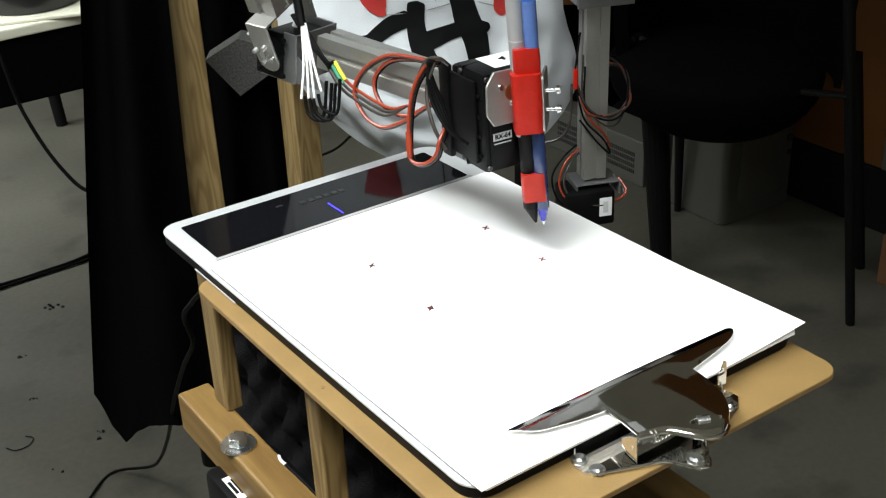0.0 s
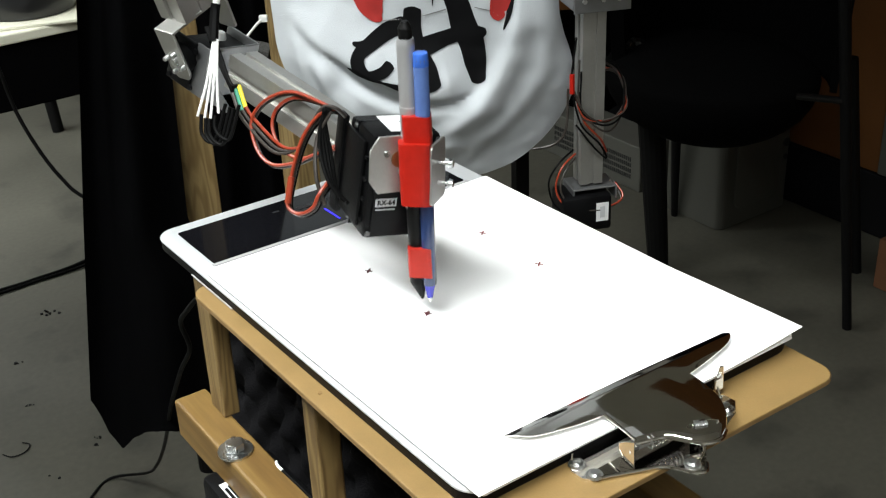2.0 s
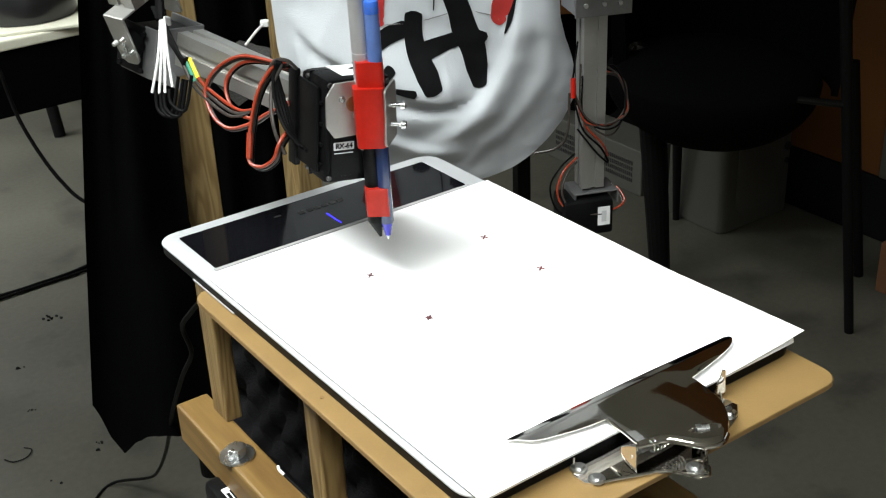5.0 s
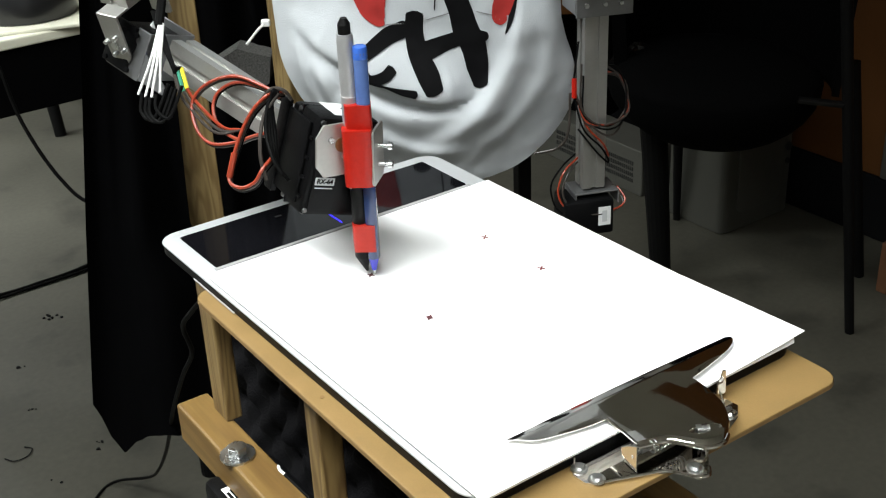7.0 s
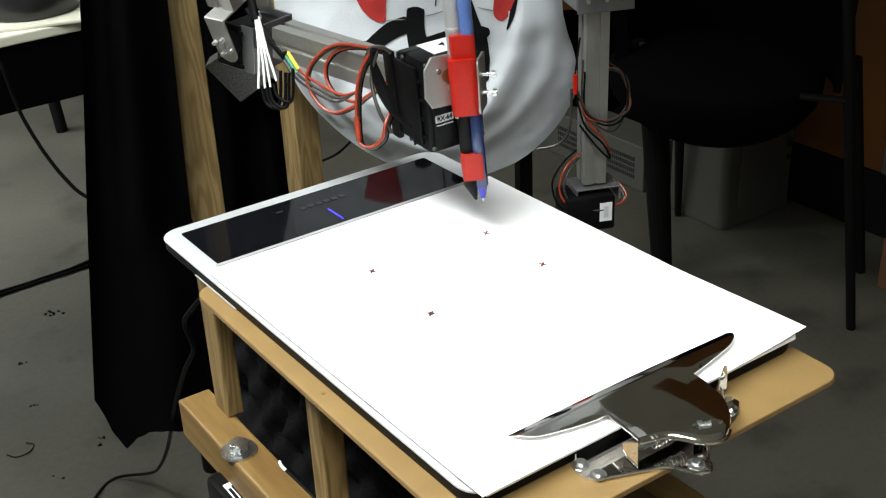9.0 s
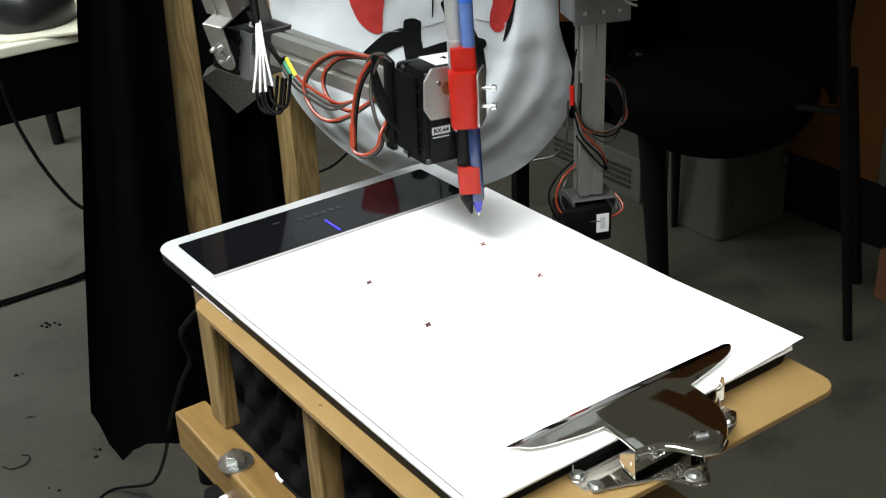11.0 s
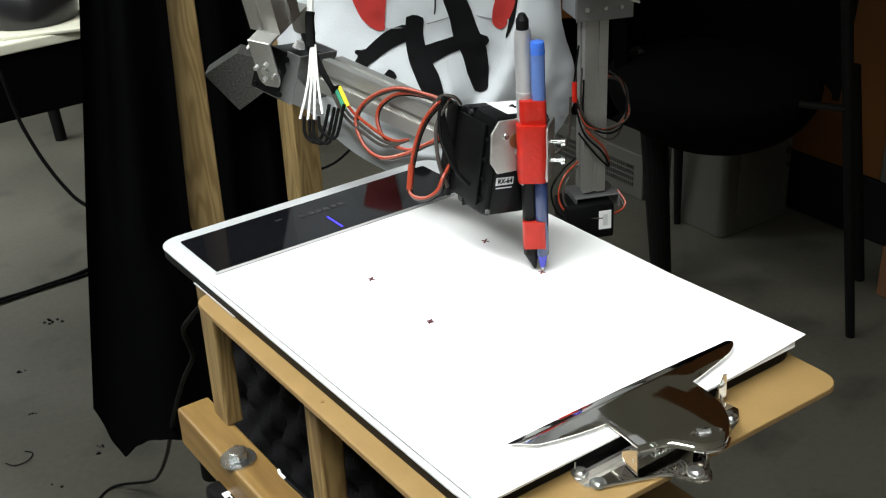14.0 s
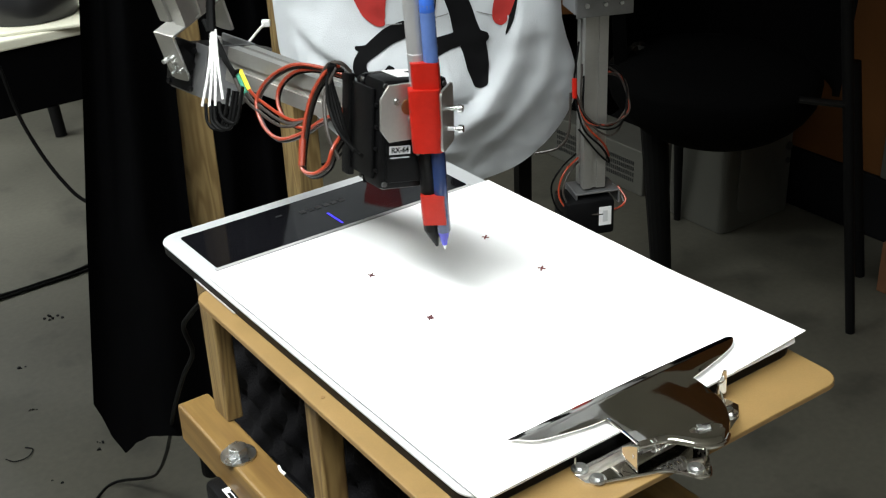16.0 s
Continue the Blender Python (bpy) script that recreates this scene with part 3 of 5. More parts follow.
def forearm_servo(fa):
    """Black servo at the wrist: its shaft points out of the front face (minus y)."""
    turn = pose(-0.0025, 0.0105, -0.0195, 0, -3, 0)

    def p(name, bm, mat, label="", smooth=False):
        bmesh.ops.transform(bm, matrix=turn, verts=bm.verts)
        return part(name, bm, mat, fa, label, smooth)
    bm = block(0.040, 0.030, 0.061, (0, -0.0055, 0), bevel=0.003)
    block(0.036, 0.012, 0.055, (0, 0.0135, 0), bevel=0.003, bm=bm)
    block(0.034, 0.002, 0.052, (0, -0.0212, 0), bevel=0.0008, bm=bm)
    p("servo_body", bm, MATT_BLACK, "black plastic servo housing", True)
    for x in (-0.0175, 0.0175):
        for z in (-0.027, 0.027):
            p("screw", screw((x, -0.0200, z), (0, -1, 0), 0.0016, 0.0012), SCREW_DARK)
            p("screw", screw((x * 1.14, 0.004, z), (x, 0, 0), 0.0017, 0.0012), SCREW_DARK)
    p("top_sticker", block(0.024, 0.022, 0.0003, (0.004, -0.004, 0.0307)), STICKER, "white paper sticker on top")
    words("sticker_writing", "4", 0.0090, turn @ pose(0.004, -0.003, 0.0309, 0, 0, -20), PRINT_BLACK, fa)
    p("model_label", block(0.0125, 0.0004, 0.0046, (-0.0095, -0.0225, -0.0078)), LABEL_GREY, "small pale grey label")
    words("model_writing", "RX-64", 0.0040, turn @ pose(-0.0095, -0.0228, -0.0078, 90, 0, 0), PRINT_BLACK, fa)
    p("print_bar", block(0.0115, 0.0003, 0.0006, (-0.0095, -0.0224, -0.0120)), LABEL_GREY)
    for z in (-0.020, -0.008, 0.004, 0.016):
        p("side_rib", block(0.0016, 0.022, 0.0020, (-0.0206, -0.006, z), bevel=0.0004), MATT_BLACK)
    p("seam", block(0.0404, 0.0008, 0.0614, (0, 0.0015, 0)), GLOSS_BLACK)
    # side bracket with a ribbed back
    bm = block(0.0022, 0.036, 0.050, (-0.0215, 0.004, 0.0), bevel=0.0008)
    block(0.004, 0.010, 0.058, (-0.0225, 0.018, 0.0), bevel=0.001, bm=bm)
    p("side_bracket", bm, MATT_BLACK, "black plastic bracket on the servo's side", True)


def forearm(root):
    fa = part("forearm", bar_between(BAR_FROM, BAR_TO, 0.021, 0), ALUMINIUM, root, "slotted aluminium bar of the lower arm")
    forearm_servo(fa)
    # open sheet-metal box at the elbow, with a servo in it
    box = Matrix(((ALONG.x, -SIDE.x, UP.x, ELBOW.x), (ALONG.y, -SIDE.y, UP.y, ELBOW.y), (ALONG.z, -SIDE.z, UP.z, ELBOW.z), (0, 0, 0, 1)))
    # box space: x towards the wrist, y away from the viewer, z up

    def p(name, bm, mat, label="", smooth=False):
        bmesh.ops.transform(bm, matrix=box, verts=bm.verts)
        return part(name, bm, mat, fa, label, smooth)
    bm = block(0.0016, 0.040, 0.032, (0.006, 0.0205, -0.0085), bevel=0.0005)
    block(0.011, 0.0016, 0.032, (0.0010, 0.0012, -0.0085), bevel=0.0005, bm=bm)
    block(0.030, 0.0016, 0.032, (-0.0088, 0.0405, -0.0085), bevel=0.0005, bm=bm)
    block(0.030, 0.040, 0.0016, (-0.0088, 0.0205, -0.0248), bevel=0.0005, bm=bm)
    prism([(0.006, -0.0245), (0.030, -0.0235), (0.030, -0.0190), (0.006, -0.0060)], 0.0014, pose(0, 0.0026, 0, 90, 0, 0), bm)
    p("elbow_box", bm, SHEET_GREY, "open box of bent grey sheet metal")
    p("elbow_servo", block(0.026, 0.036, 0.026, (-0.0110, 0.0205, -0.0095), bevel=0.002), MATT_BLACK, "black elbow servo", True)
    p("servo_face", block(0.022, 0.003, 0.031, (-0.0145, -0.0006, -0.0085), bevel=0.001), MATT_BLACK, smooth=True)
    for x in (-0.022, -0.0015):
        for z in (-0.021, 0.003):
            p("screw", screw((x, -0.002, z), (0, -1, 0), 0.0019, 0.0014), MATT_BLACK)
    p("spacer", rod((-0.014, 0.026, 0.002), (-0.014, 0.026, 0.008), 0.005, 0.003, 7), STICKER, "small white plastic spacer")
    # cables
    red = [[(-0.027, 0.036, 0.006), (-0.0339, 0.0445, 0.0077), (-0.0452, 0.0648, 0.0065), (-0.0556, 0.0779, -0.0042), (-0.0612, 0.0804, -0.0176), (-0.0596, 0.0703, -0.0307), (-0.0539, 0.0575, -0.0352), (-0.045, 0.0448, -0.0288), (-0.0379, 0.0362, -0.0204), (-0.028, 0.030, -0.014)],
           [(-0.027, 0.038, 0.005), (-0.0356, 0.051, 0.0065), (-0.0443, 0.0652, 0.0032), (-0.0507, 0.0719, -0.006), (-0.0527, 0.0698, -0.0161), (-0.0502, 0.0606, -0.0247), (-0.0437, 0.0476, -0.0266), (-0.0377, 0.0393, -0.0214), (-0.027, 0.032, -0.012)],
           [(-0.034, 0.024, 0.012), (-0.0399, 0.0240, 0.0110), (-0.046, 0.0273, 0.0008), (-0.050, 0.0279, -0.0115), (-0.0536, 0.0248, -0.0295), (-0.0552, 0.020, -0.0436), (-0.0512, 0.0116, -0.0449), (-0.0463, 0.0057, -0.0387), (-0.0436, 0.0053, -0.0299), (-0.036, 0.010, -0.022)]]
    for pts, mat, dx, nm in ((red[0], WIRE_RED, 0, "red_wire"), (red[1], WIRE_RED, 0.001, "red_wire"), (red[2], WIRE_RED, 0, "red_wire"),
                             (red[0], WIRE_GREY, 0.0020, "grey_wire"), (red[1], WIRE_BLACK, 0.0024, "black_wire"), (red[2], WIRE_GREY, 0.0020, "grey_wire"), (red[2], WIRE_BLACK, 0.0034, "black_wire")):
        part(nm, tube([(x + dx, y + dx * 0.6, z - dx * 0.8) for x, y, z in pts], 0.00105), mat, fa, smooth=True)
    part("tape_wrap", tube([(-0.0535, 0.0248, -0.0285), (-0.0551, 0.0205, -0.0425)], 0.0019, 2), WIRE_RED, fa, smooth=True)
    for k in range(4):
        d = 0.0019 * k
        part("black_wire", tube([(-0.040 + d, 0.026, 0.010), (-0.0385 - d * 0.5, 0.0206, 0.013), (-0.0423 + d * 0.4, 0.0205, 0.0046), (-0.0425 + d, 0.0145, -0.0100), (-0.0400 + d, 0.0047, -0.0215 - d), (-0.0345 + d, -0.002, -0.0290 - d * 0.7)], 0.0012), WIRE_BLACK, fa, smooth=True)
    part("grey_wire", tube([(-0.044, 0.030, 0.000), (-0.041, 0.024, 0.0125), (-0.036, 0.018, 0.0145), (-0.030, 0.018, 0.010)], 0.0012), WIRE_GREY, fa, smooth=True)
    part("grey_wire", tube([(-0.038, 0.020, 0.012), (-0.0440, 0.0190, -0.004), (-0.0450, 0.0100, -0.022), (-0.040, 0.004, -0.036)], 0.0012), WIRE_GREY, fa, smooth=True)
    # bundle hanging in front of the elbow box, white-sleeved where it splits
    head = Vector((-0.0778, 0.1165, 0.0185))
    for k, (mid, low) in enumerate((((-0.0853, 0.1088, -0.0028), (-0.0884, 0.1034, -0.0229)), ((-0.0842, 0.1072, -0.0024), (-0.0866, 0.0998, -0.0236)),
                                    ((-0.0831, 0.1056, -0.0019), (-0.0852, 0.0973, -0.0235)), ((-0.0821, 0.1041, -0.0014), (-0.0829, 0.0951, -0.0203)))):
        low = Vector(low) + Vector((0.004, 0, 0))
        mid = Vector(mid) + Vector((0.0045, 0, 0))
        part("white_sleeve", tube([head + Vector((0.0006 * k, -0.0004 * k, 0.001)), Vector(mid) + Vector((-0.0004, 0, 0)) * (1.5 - k), low + Vector((-0.0012, 0.0008, -0.0012)) * (1.5 - k)], 0.00085), WIRE_WHITE, fa, smooth=True)
        part("black_wire", tube([low, low + Vector((0.0, -0.004, -0.010 + 0.001 * k)), low + Vector((0.0035, -0.010, -0.0135 + 0.001 * k)), low + Vector((0.007, -0.013, -0.008)), low + Vector((0.0105, -0.011, 0.011))], 0.0011), WIRE_BLACK, fa, smooth=True)
    part("black_sleeve", tube([head + Vector((0, 0, -0.001)), (-0.0762, 0.1250, 0.032), (-0.0755, 0.1268, 0.0375)], 0.0030), WIRE_BLACK, fa, smooth=True)
    part("white_sleeve", tube([(-0.0755, 0.1268, 0.0370), (-0.0750, 0.1295, 0.0450), (-0.072, 0.140, 0.075)], 0.0022), WIRE_WHITE, fa, smooth=True)
    for k, mat in ((0, WIRE_YELLOW), (1, WIRE_GREEN), (2, WIRE_GREY)):
        o = Vector((-0.0016 * k, 0.0005 * k, -0.0022 * k))
        a, c = Vector((-0.0658, 0.0970, -0.0020)) + o, Vector((-0.0633, 0.0875, -0.0118)) + o
        part("sleeve", tube([a, c], 0.0013, 2), mat, fa, smooth=True)
        part("black_wire", tube([(-0.079 - 0.001 * k, 0.124, 0.024), (-0.0745 - 0.001 * k, 0.1131, 0.0123 - 0.001 * k), (-0.0705, 0.0984, -0.0014 - 0.001 * k), a], 0.0011), WIRE_BLACK, fa, smooth=True)
        part("red_wire" if k == 0 else "grey_wire", tube([c, c + Vector((0.004, -0.008, -0.005)), c + Vector((0.014, -0.030, -0.012)), (-0.040, 0.050, -0.022)], 0.0010), WIRE_RED if k == 0 else WIRE_GREY, fa, smooth=True)
    return fa


def upper_arm(root):
    """Yoke and slotted bar above the elbow; local x is the hinge's axis, z points to the shoulder."""
    ua = part("upper_arm", bar_between((0.0135, 0.002, 0.022), (0.0135, 0.002, 0.30), 0.0235), ALUMINIUM, root, "slotted aluminium bar of the upper arm")
    part("yoke_top", block(0.0460, 0.0170, 0.0018, (0.0135, 0, 0.0215), bevel=0.0006), ALUMINIUM, ua, "bent aluminium yoke")
    low = [(0.0085 * math.cos(a), -0.006 + 0.0085 * math.sin(a)) for a in [-math.pi * k / 12 for k in range(13)]]
    for x, s in ((-0.0095, 1.0), (0.0348, 0.2)):
        part("yoke_cheek", prism([(-0.0085, 0.0220), (0.0085, 0.0220)] + [(a, b * s) for a, b in low], 0.0018, pose(x, 0, 0, 90, 0, 90), bevel=0.0004), ALUMINIUM, ua)
    for k in range(4):
        a = radians(20 + 90 * k)
        y, z = 0.0066 * math.cos(a), 0.0066 * math.sin(a)
        part("screw", rod((-0.0095, y, z), (-0.0128, y, z), 0.0017, 0.0014, 12), STEEL, ua, smooth=True)
    part("centre_bolt", rod((-0.0095, 0, 0), (-0.0115, 0, 0), 0.0030, 0.0030, 16), STEEL, ua, smooth=True)
    part("hub", rod((-0.0080, 0, 0), (-0.0018, 0, 0), 0.0100, None, 24), MATT_BLACK, ua, smooth=True)
    return ua


def pen_holder(root):
    """Bracket, pens and tape; local zero is the pen's point, z runs up the pens, x to the right."""
    tip, top = Vector((-0.0008, -0.0015, 0.0010)), Vector((-0.0052, -0.0110, 0.150))

    def ax(s, dx=0.0, dy=0.0):
        return tip + (top - tip) * (s / 0.153) + Vector((dx, dy, 0))
    plate = [(-0.0200, -0.0085), (-0.0150, -0.0158), (0.016, -0.0158), (0.016, 0.0158), (-0.0150, 0.0158), (-0.0200, 0.0085)]
    m = pose(-0.0150, -0.0045, 0.0850, 90, 3, 31)
    ph = part("pen_holder", prism(plate, 0.0016, m, bevel=0.0003), ALUMINIUM, root, "bent aluminium plate that carries two taped pens")
    for x, y in ((-0.0105, 0.0065), (-0.002, -0.004)):
        q = m @ Vector((x, y, 0.0016))
        part("screw", screw(q, m.to_3x3() @ Vector((0, 0, 1)), 0.0020, 0.0012), STEEL, ph)
    q = m @ Vector((-0.0035, 0.003, 0.0005))
    part("hub", rod(q, q + (m.to_3x3() @ Vector((0, 0, 0.0016))), 0.0044, None, 20), BRASS, ph, "dull brass hub")
    part("flange", prism(rounded(0.022, 0.034, 0.003), 0.0016, pose(0.0022, -0.002, 0.0800, 90, 0, 90 - 14), bevel=0.0004), ALUMINIUM, ph)
    for z in (0.0855, 0.0740):
        b = rod((0.002, -0.003, z), (0.0095, -0.0045, z), 0.0012, None, 10)
        rod((0.0095, -0.0045, z), (0.0118, -0.0050, z), 0.0026, 0.0021, 14, b)
        part("bolt", b, STEEL, ph, "small steel bolt", True)
    # blue ballpoint pen
    part("ink_barrel", rod(ax(0.012), ax(0.066), 0.0041, None, 12, bevel=0.0004), PEN_INK, ph, "dark ink-filled lower barrel", True)
    b = rod(ax(0.066), ax(0.147), 0.0041, None, 12, bevel=0.0004)
    pen = part("ballpoint_pen", b, PEN_BLUE, ph, "blue see-through ballpoint pen", True)
    part("end_plug", rod(ax(0.1425), ax(0.150), 0.00425, 0.0039, 16, bevel=0.0006), PEN_CAP, ph, "bright blue end plug", True)
    b = rod(ax(0.003), ax(0.013), 0.0016, 0.0036, 12)
    part("nib", b, PEN_NIB, ph, "dark blue nib", True)
    part("ball_point", rod(ax(0), ax(0.0032), 0.0004, 0.0011, 10), STEEL, ph, "brass writing point", True)
    # silver and black stylus
    d = (-0.0078, 0.0035)
    b = rod(ax(0.060, *d), ax(0.1535, *d), 0.0047, None, 20)
    part("stylus_barrel", b, SILVER, ph, "matt silver stylus barrel", True)
    part("stylus_ring", rod(ax(0.119, *d), ax(0.1195, *d), 0.00478, None, 20), STICKER, ph, smooth=True)
    part("stylus_cap", rod(ax(0.1535, *d), ax(0.1565, *d), 0.0047, 0.0042, 20), SILVER, ph, smooth=True)
    b = rod(ax(0.1565, *d), ax(0.1620, *d), 0.0036, None, 16)
    rod(ax(0.1620, *d), ax(0.1655, *d), 0.0036, 0.0018, 16, b)
    part("stylus_button", b, RUBBER, ph, "black rounded end button", True)
    d2 = (-0.0066, 0.0025)
    b = rod(ax(0.012, *d2), ax(0.062, *d2), 0.0047, None, 18)
    rod(ax(0.001, -0.0044, 0.002), ax(0.0125, *d2), 0.0008, 0.0046, 18, b)
    part("stylus_grip", b, RUBBER, ph, "black rubber stylus grip", True)

    def band(s0, s1, w, dpt, cx, cy, name, mat, label, wave):
        bm = bmesh.new()
        n = 40
        rings = []
        for j in range(7):
            s = s0 + (s1 - s0) * j / 6
            c = ax(s, cx, cy)
            ring = []
            for k in range(n):
                a = 2 * math.pi * k / n
                ca, sa = math.cos(a), math.sin(a)
                x = math.copysign(abs(ca) ** 0.55, ca) * w / 2
                y = math.copysign(abs(sa) ** 0.55, sa) * dpt / 2
                r = 1 + wave * noise.noise((ca * 2, sa * 2, s * 90))
                ring.append(bm.verts.new(c + Vector((x * r, y * r, wave * 0.006 * math.sin(3 * a + j)))))
            rings.append(ring)
        for a, b in zip(rings, rings[1:]):
            for k in range(n):
                bm.faces.new((a[k], a[(k + 1) % n], b[(k + 1) % n], b[k]))
        bm.faces.new(rings[0][::-1])
        bm.faces.new(rings[-1])
        part(name, bm, mat, ph, label, True)
    band(0.0175, 0.0360, 0.0145, 0.0115, -0.0042, 0.001, "tape_band", TAPE_RED_LOW, "red tape round both pens", 0.05)
    band(0.0640, 0.1005, 0.0176, 0.0170, -0.0047, 0.000, "tape_band", TAPE_RED, "red tape over pens and bracket", 0.04)
    band(0.0990, 0.1150, 0.0154, 0.0114, -0.0034, 0.001, "tape_band", TAPE_RED, "red tape round both pens", 0.05)
    return ph


ROBOT_AT = Vector((0.137, 0.247, 1.0))
robot_arm = thing("robot_arm", "jointed aluminium robot arm holding two taped pens", "robot arm", ROBOT_AT)
UPPER, FORE, PENS = upper_arm(robot_arm), forearm(robot_arm), pen_holder(robot_arm)


# ---- the robot's other arm, hanging still ----
def hanging_arm():
    ha = thing("robot_arm", "slotted aluminium robot arm hanging straight down", "robot arm", ROOM @ pose(0.1365, 0.975, 0, 0, 0, 12))
    p = lambda *a, **k: part(*a[:3], ha, *a[3:], **k)
    p("bar", bar_between((0, 0, 0.653), (0, 0, 1.05), 0.0205), ALUMINIUM)
    bm = block(0.050, 0.034, 0.0016, (0.004, 0, 0.815), bevel=0.0005)
    block(0.0016, 0.034, 0.030, (-0.021, 0, 0.830), bevel=0.0005, bm=bm)
    block(0.050, 0.0016, 0.022, (0.004, -0.017, 0.823), bevel=0.0005, bm=bm)
    p("bracket", bm, SHEET_GREY)
    p("joint_servo", block(0.040, 0.028, 0.036, (0.008, 0.002, 0.836), bevel=0.003), MATT_BLACK)
    p("shoulder_servo", block(0.075, 0.070, 0.105, (-0.004, -0.030, 0.912), bevel=0.004), MATT_BLACK, "black shoulder servo", smooth=True)
    for x in (-0.012, 0.004, 0.018):
        p("screw", screw((x, -0.018, 0.822), (0, -1, 0), 0.0022, 0.0015), STEEL)
    bm = block(0.040, 0.030, 0.0016, (0.002, 0, 0.650), bevel=0.0005)
    block(0.0016, 0.030, 0.012, (-0.018, 0, 0.644), bm=bm)
    block(0.0016, 0.030, 0.012, (0.022, 0, 0.644), bm=bm)
    p("foot_bracket", bm, SHEET_GREY)
    p("end_servo", block(0.046, 0.036, 0.034, (-0.007, -0.004, 0.6285), bevel=0.003), MATT_BLACK, "black servo at the arm's end", smooth=True)
    p("sticker", block(0.0115, 0.0004, 0.018, (0.0065, -0.0224, 0.630)), STICKER, "white paper sticker")
    p("sticker_writing", block(0.0045, 0.0004, 0.011, (0.0065, -0.0227, 0.630)), LABEL_GREY)
    loops = [([(-0.012, -0.012, 0.76), (-0.012, -0.016, 0.725), (0.006, -0.020, 0.712), (0.024, -0.014, 0.716), (0.032, 0.0, 0.738), (0.026, 0.010, 0.757), (0.014, 0.012, 0.758)], WIRE_BLACK),
             ([(-0.013, -0.010, 0.77), (-0.014, -0.016, 0.730), (0.004, -0.020, 0.708), (0.020, -0.014, 0.708), (0.034, 0.0, 0.730), (0.028, 0.008, 0.748), (0.012, 0.012, 0.752)], WIRE_GREY),
             ([(-0.018, -0.010, 0.735), (-0.012, -0.016, 0.712), (0.004, -0.018, 0.694), (0.012, -0.014, 0.678), (0.0, -0.016, 0.690), (-0.016, -0.012, 0.712)], WIRE_BLACK),
             ([(-0.016, -0.010, 0.738), (-0.010, -0.017, 0.716), (0.005, -0.018, 0.698), (0.012, -0.014, 0.684)], WIRE_RED),
             ([(-0.014, 0, 0.684), (-0.030, -0.008, 0.676), (-0.040, -0.010, 0.660), (-0.036, -0.012, 0.640), (-0.024, -0.014, 0.628)], WIRE_BLACK),
             ([(-0.012, 0, 0.680), (-0.028, -0.010, 0.672), (-0.034, -0.012, 0.654), (-0.028, -0.016, 0.640), (-0.010, -0.020, 0.634), (0.016, -0.020, 0.634), (0.028, -0.016, 0.640), (0.024, -0.006, 0.650)], WIRE_RED),
             ([(-0.012, 0, 0.676), (-0.025, -0.010, 0.668), (-0.030, -0.014, 0.652), (-0.020, -0.018, 0.637), (0.004, -0.022, 0.632), (0.026, -0.016, 0.637), (0.020, -0.004, 0.652)], WIRE_GREY),
             ([(-0.016, -0.010, 0.79), (-0.021, -0.012, 0.75), (-0.018, -0.014, 0.735)], WIRE_BLACK)]
    for k, mat in enumerate((WIRE_GREY, WIRE_BLACK, WIRE_RED, WIRE_GREY)):
        loops.append(([(-0.020 + 0.001 * k, -0.012, 0.748 - 0.003 * k), (-0.010, -0.018, 0.724 - 0.002 * k), (0.010 + 0.002 * k, -0.018, 0.714 + 0.001 * k), (0.030 + 0.001 * k, -0.006, 0.724), (0.033 - 0.002 * k, 0.006, 0.744 + 0.002 * k), (0.016, 0.012, 0.760 - 0.003 * k)], mat))
    for pts, mat in loops:
        nm = {id(WIRE_RED): "red_wire", id(WIRE_GREY): "grey_wire"}.get(id(mat), "black_wire")
        p(nm, tube(pts, 0.0009), mat, smooth=True)
    p("tape_wrap", tube([(-0.0205, -0.013, 0.759), (-0.0205, -0.014, 0.742)], 0.0023, 2), TAPE_RED, smooth=True)
    for k in range(3):
        p("white_sleeve", tube([(0.004 + 0.004 * k, -0.019, 0.846 - 0.003 * k), (0.018 + 0.003 * k, -0.021, 0.837 - 0.004 * k), (0.034, -0.017, 0.834 - 0.005 * k)], 0.0011), WIRE_WHITE, smooth=True)
    # grey lead that runs down from the shirt
    p("grey_wire", tube([(-0.018, 0.004, 0.74), (-0.021, 0.0, 0.705), (-0.030, 0.004, 0.690), (-0.048, 0.012, 0.684)], 0.0012), WIRE_GREY, smooth=True)


hanging_arm()


# ---- the shirt on the robot's chest ----
SV = 1.02  # distance of the chest from the viewer


def soft_line(points):
    return [(p.x, p.z) for p in spline([(u, 0, z + 0.0060) for u, z in points], 8)]


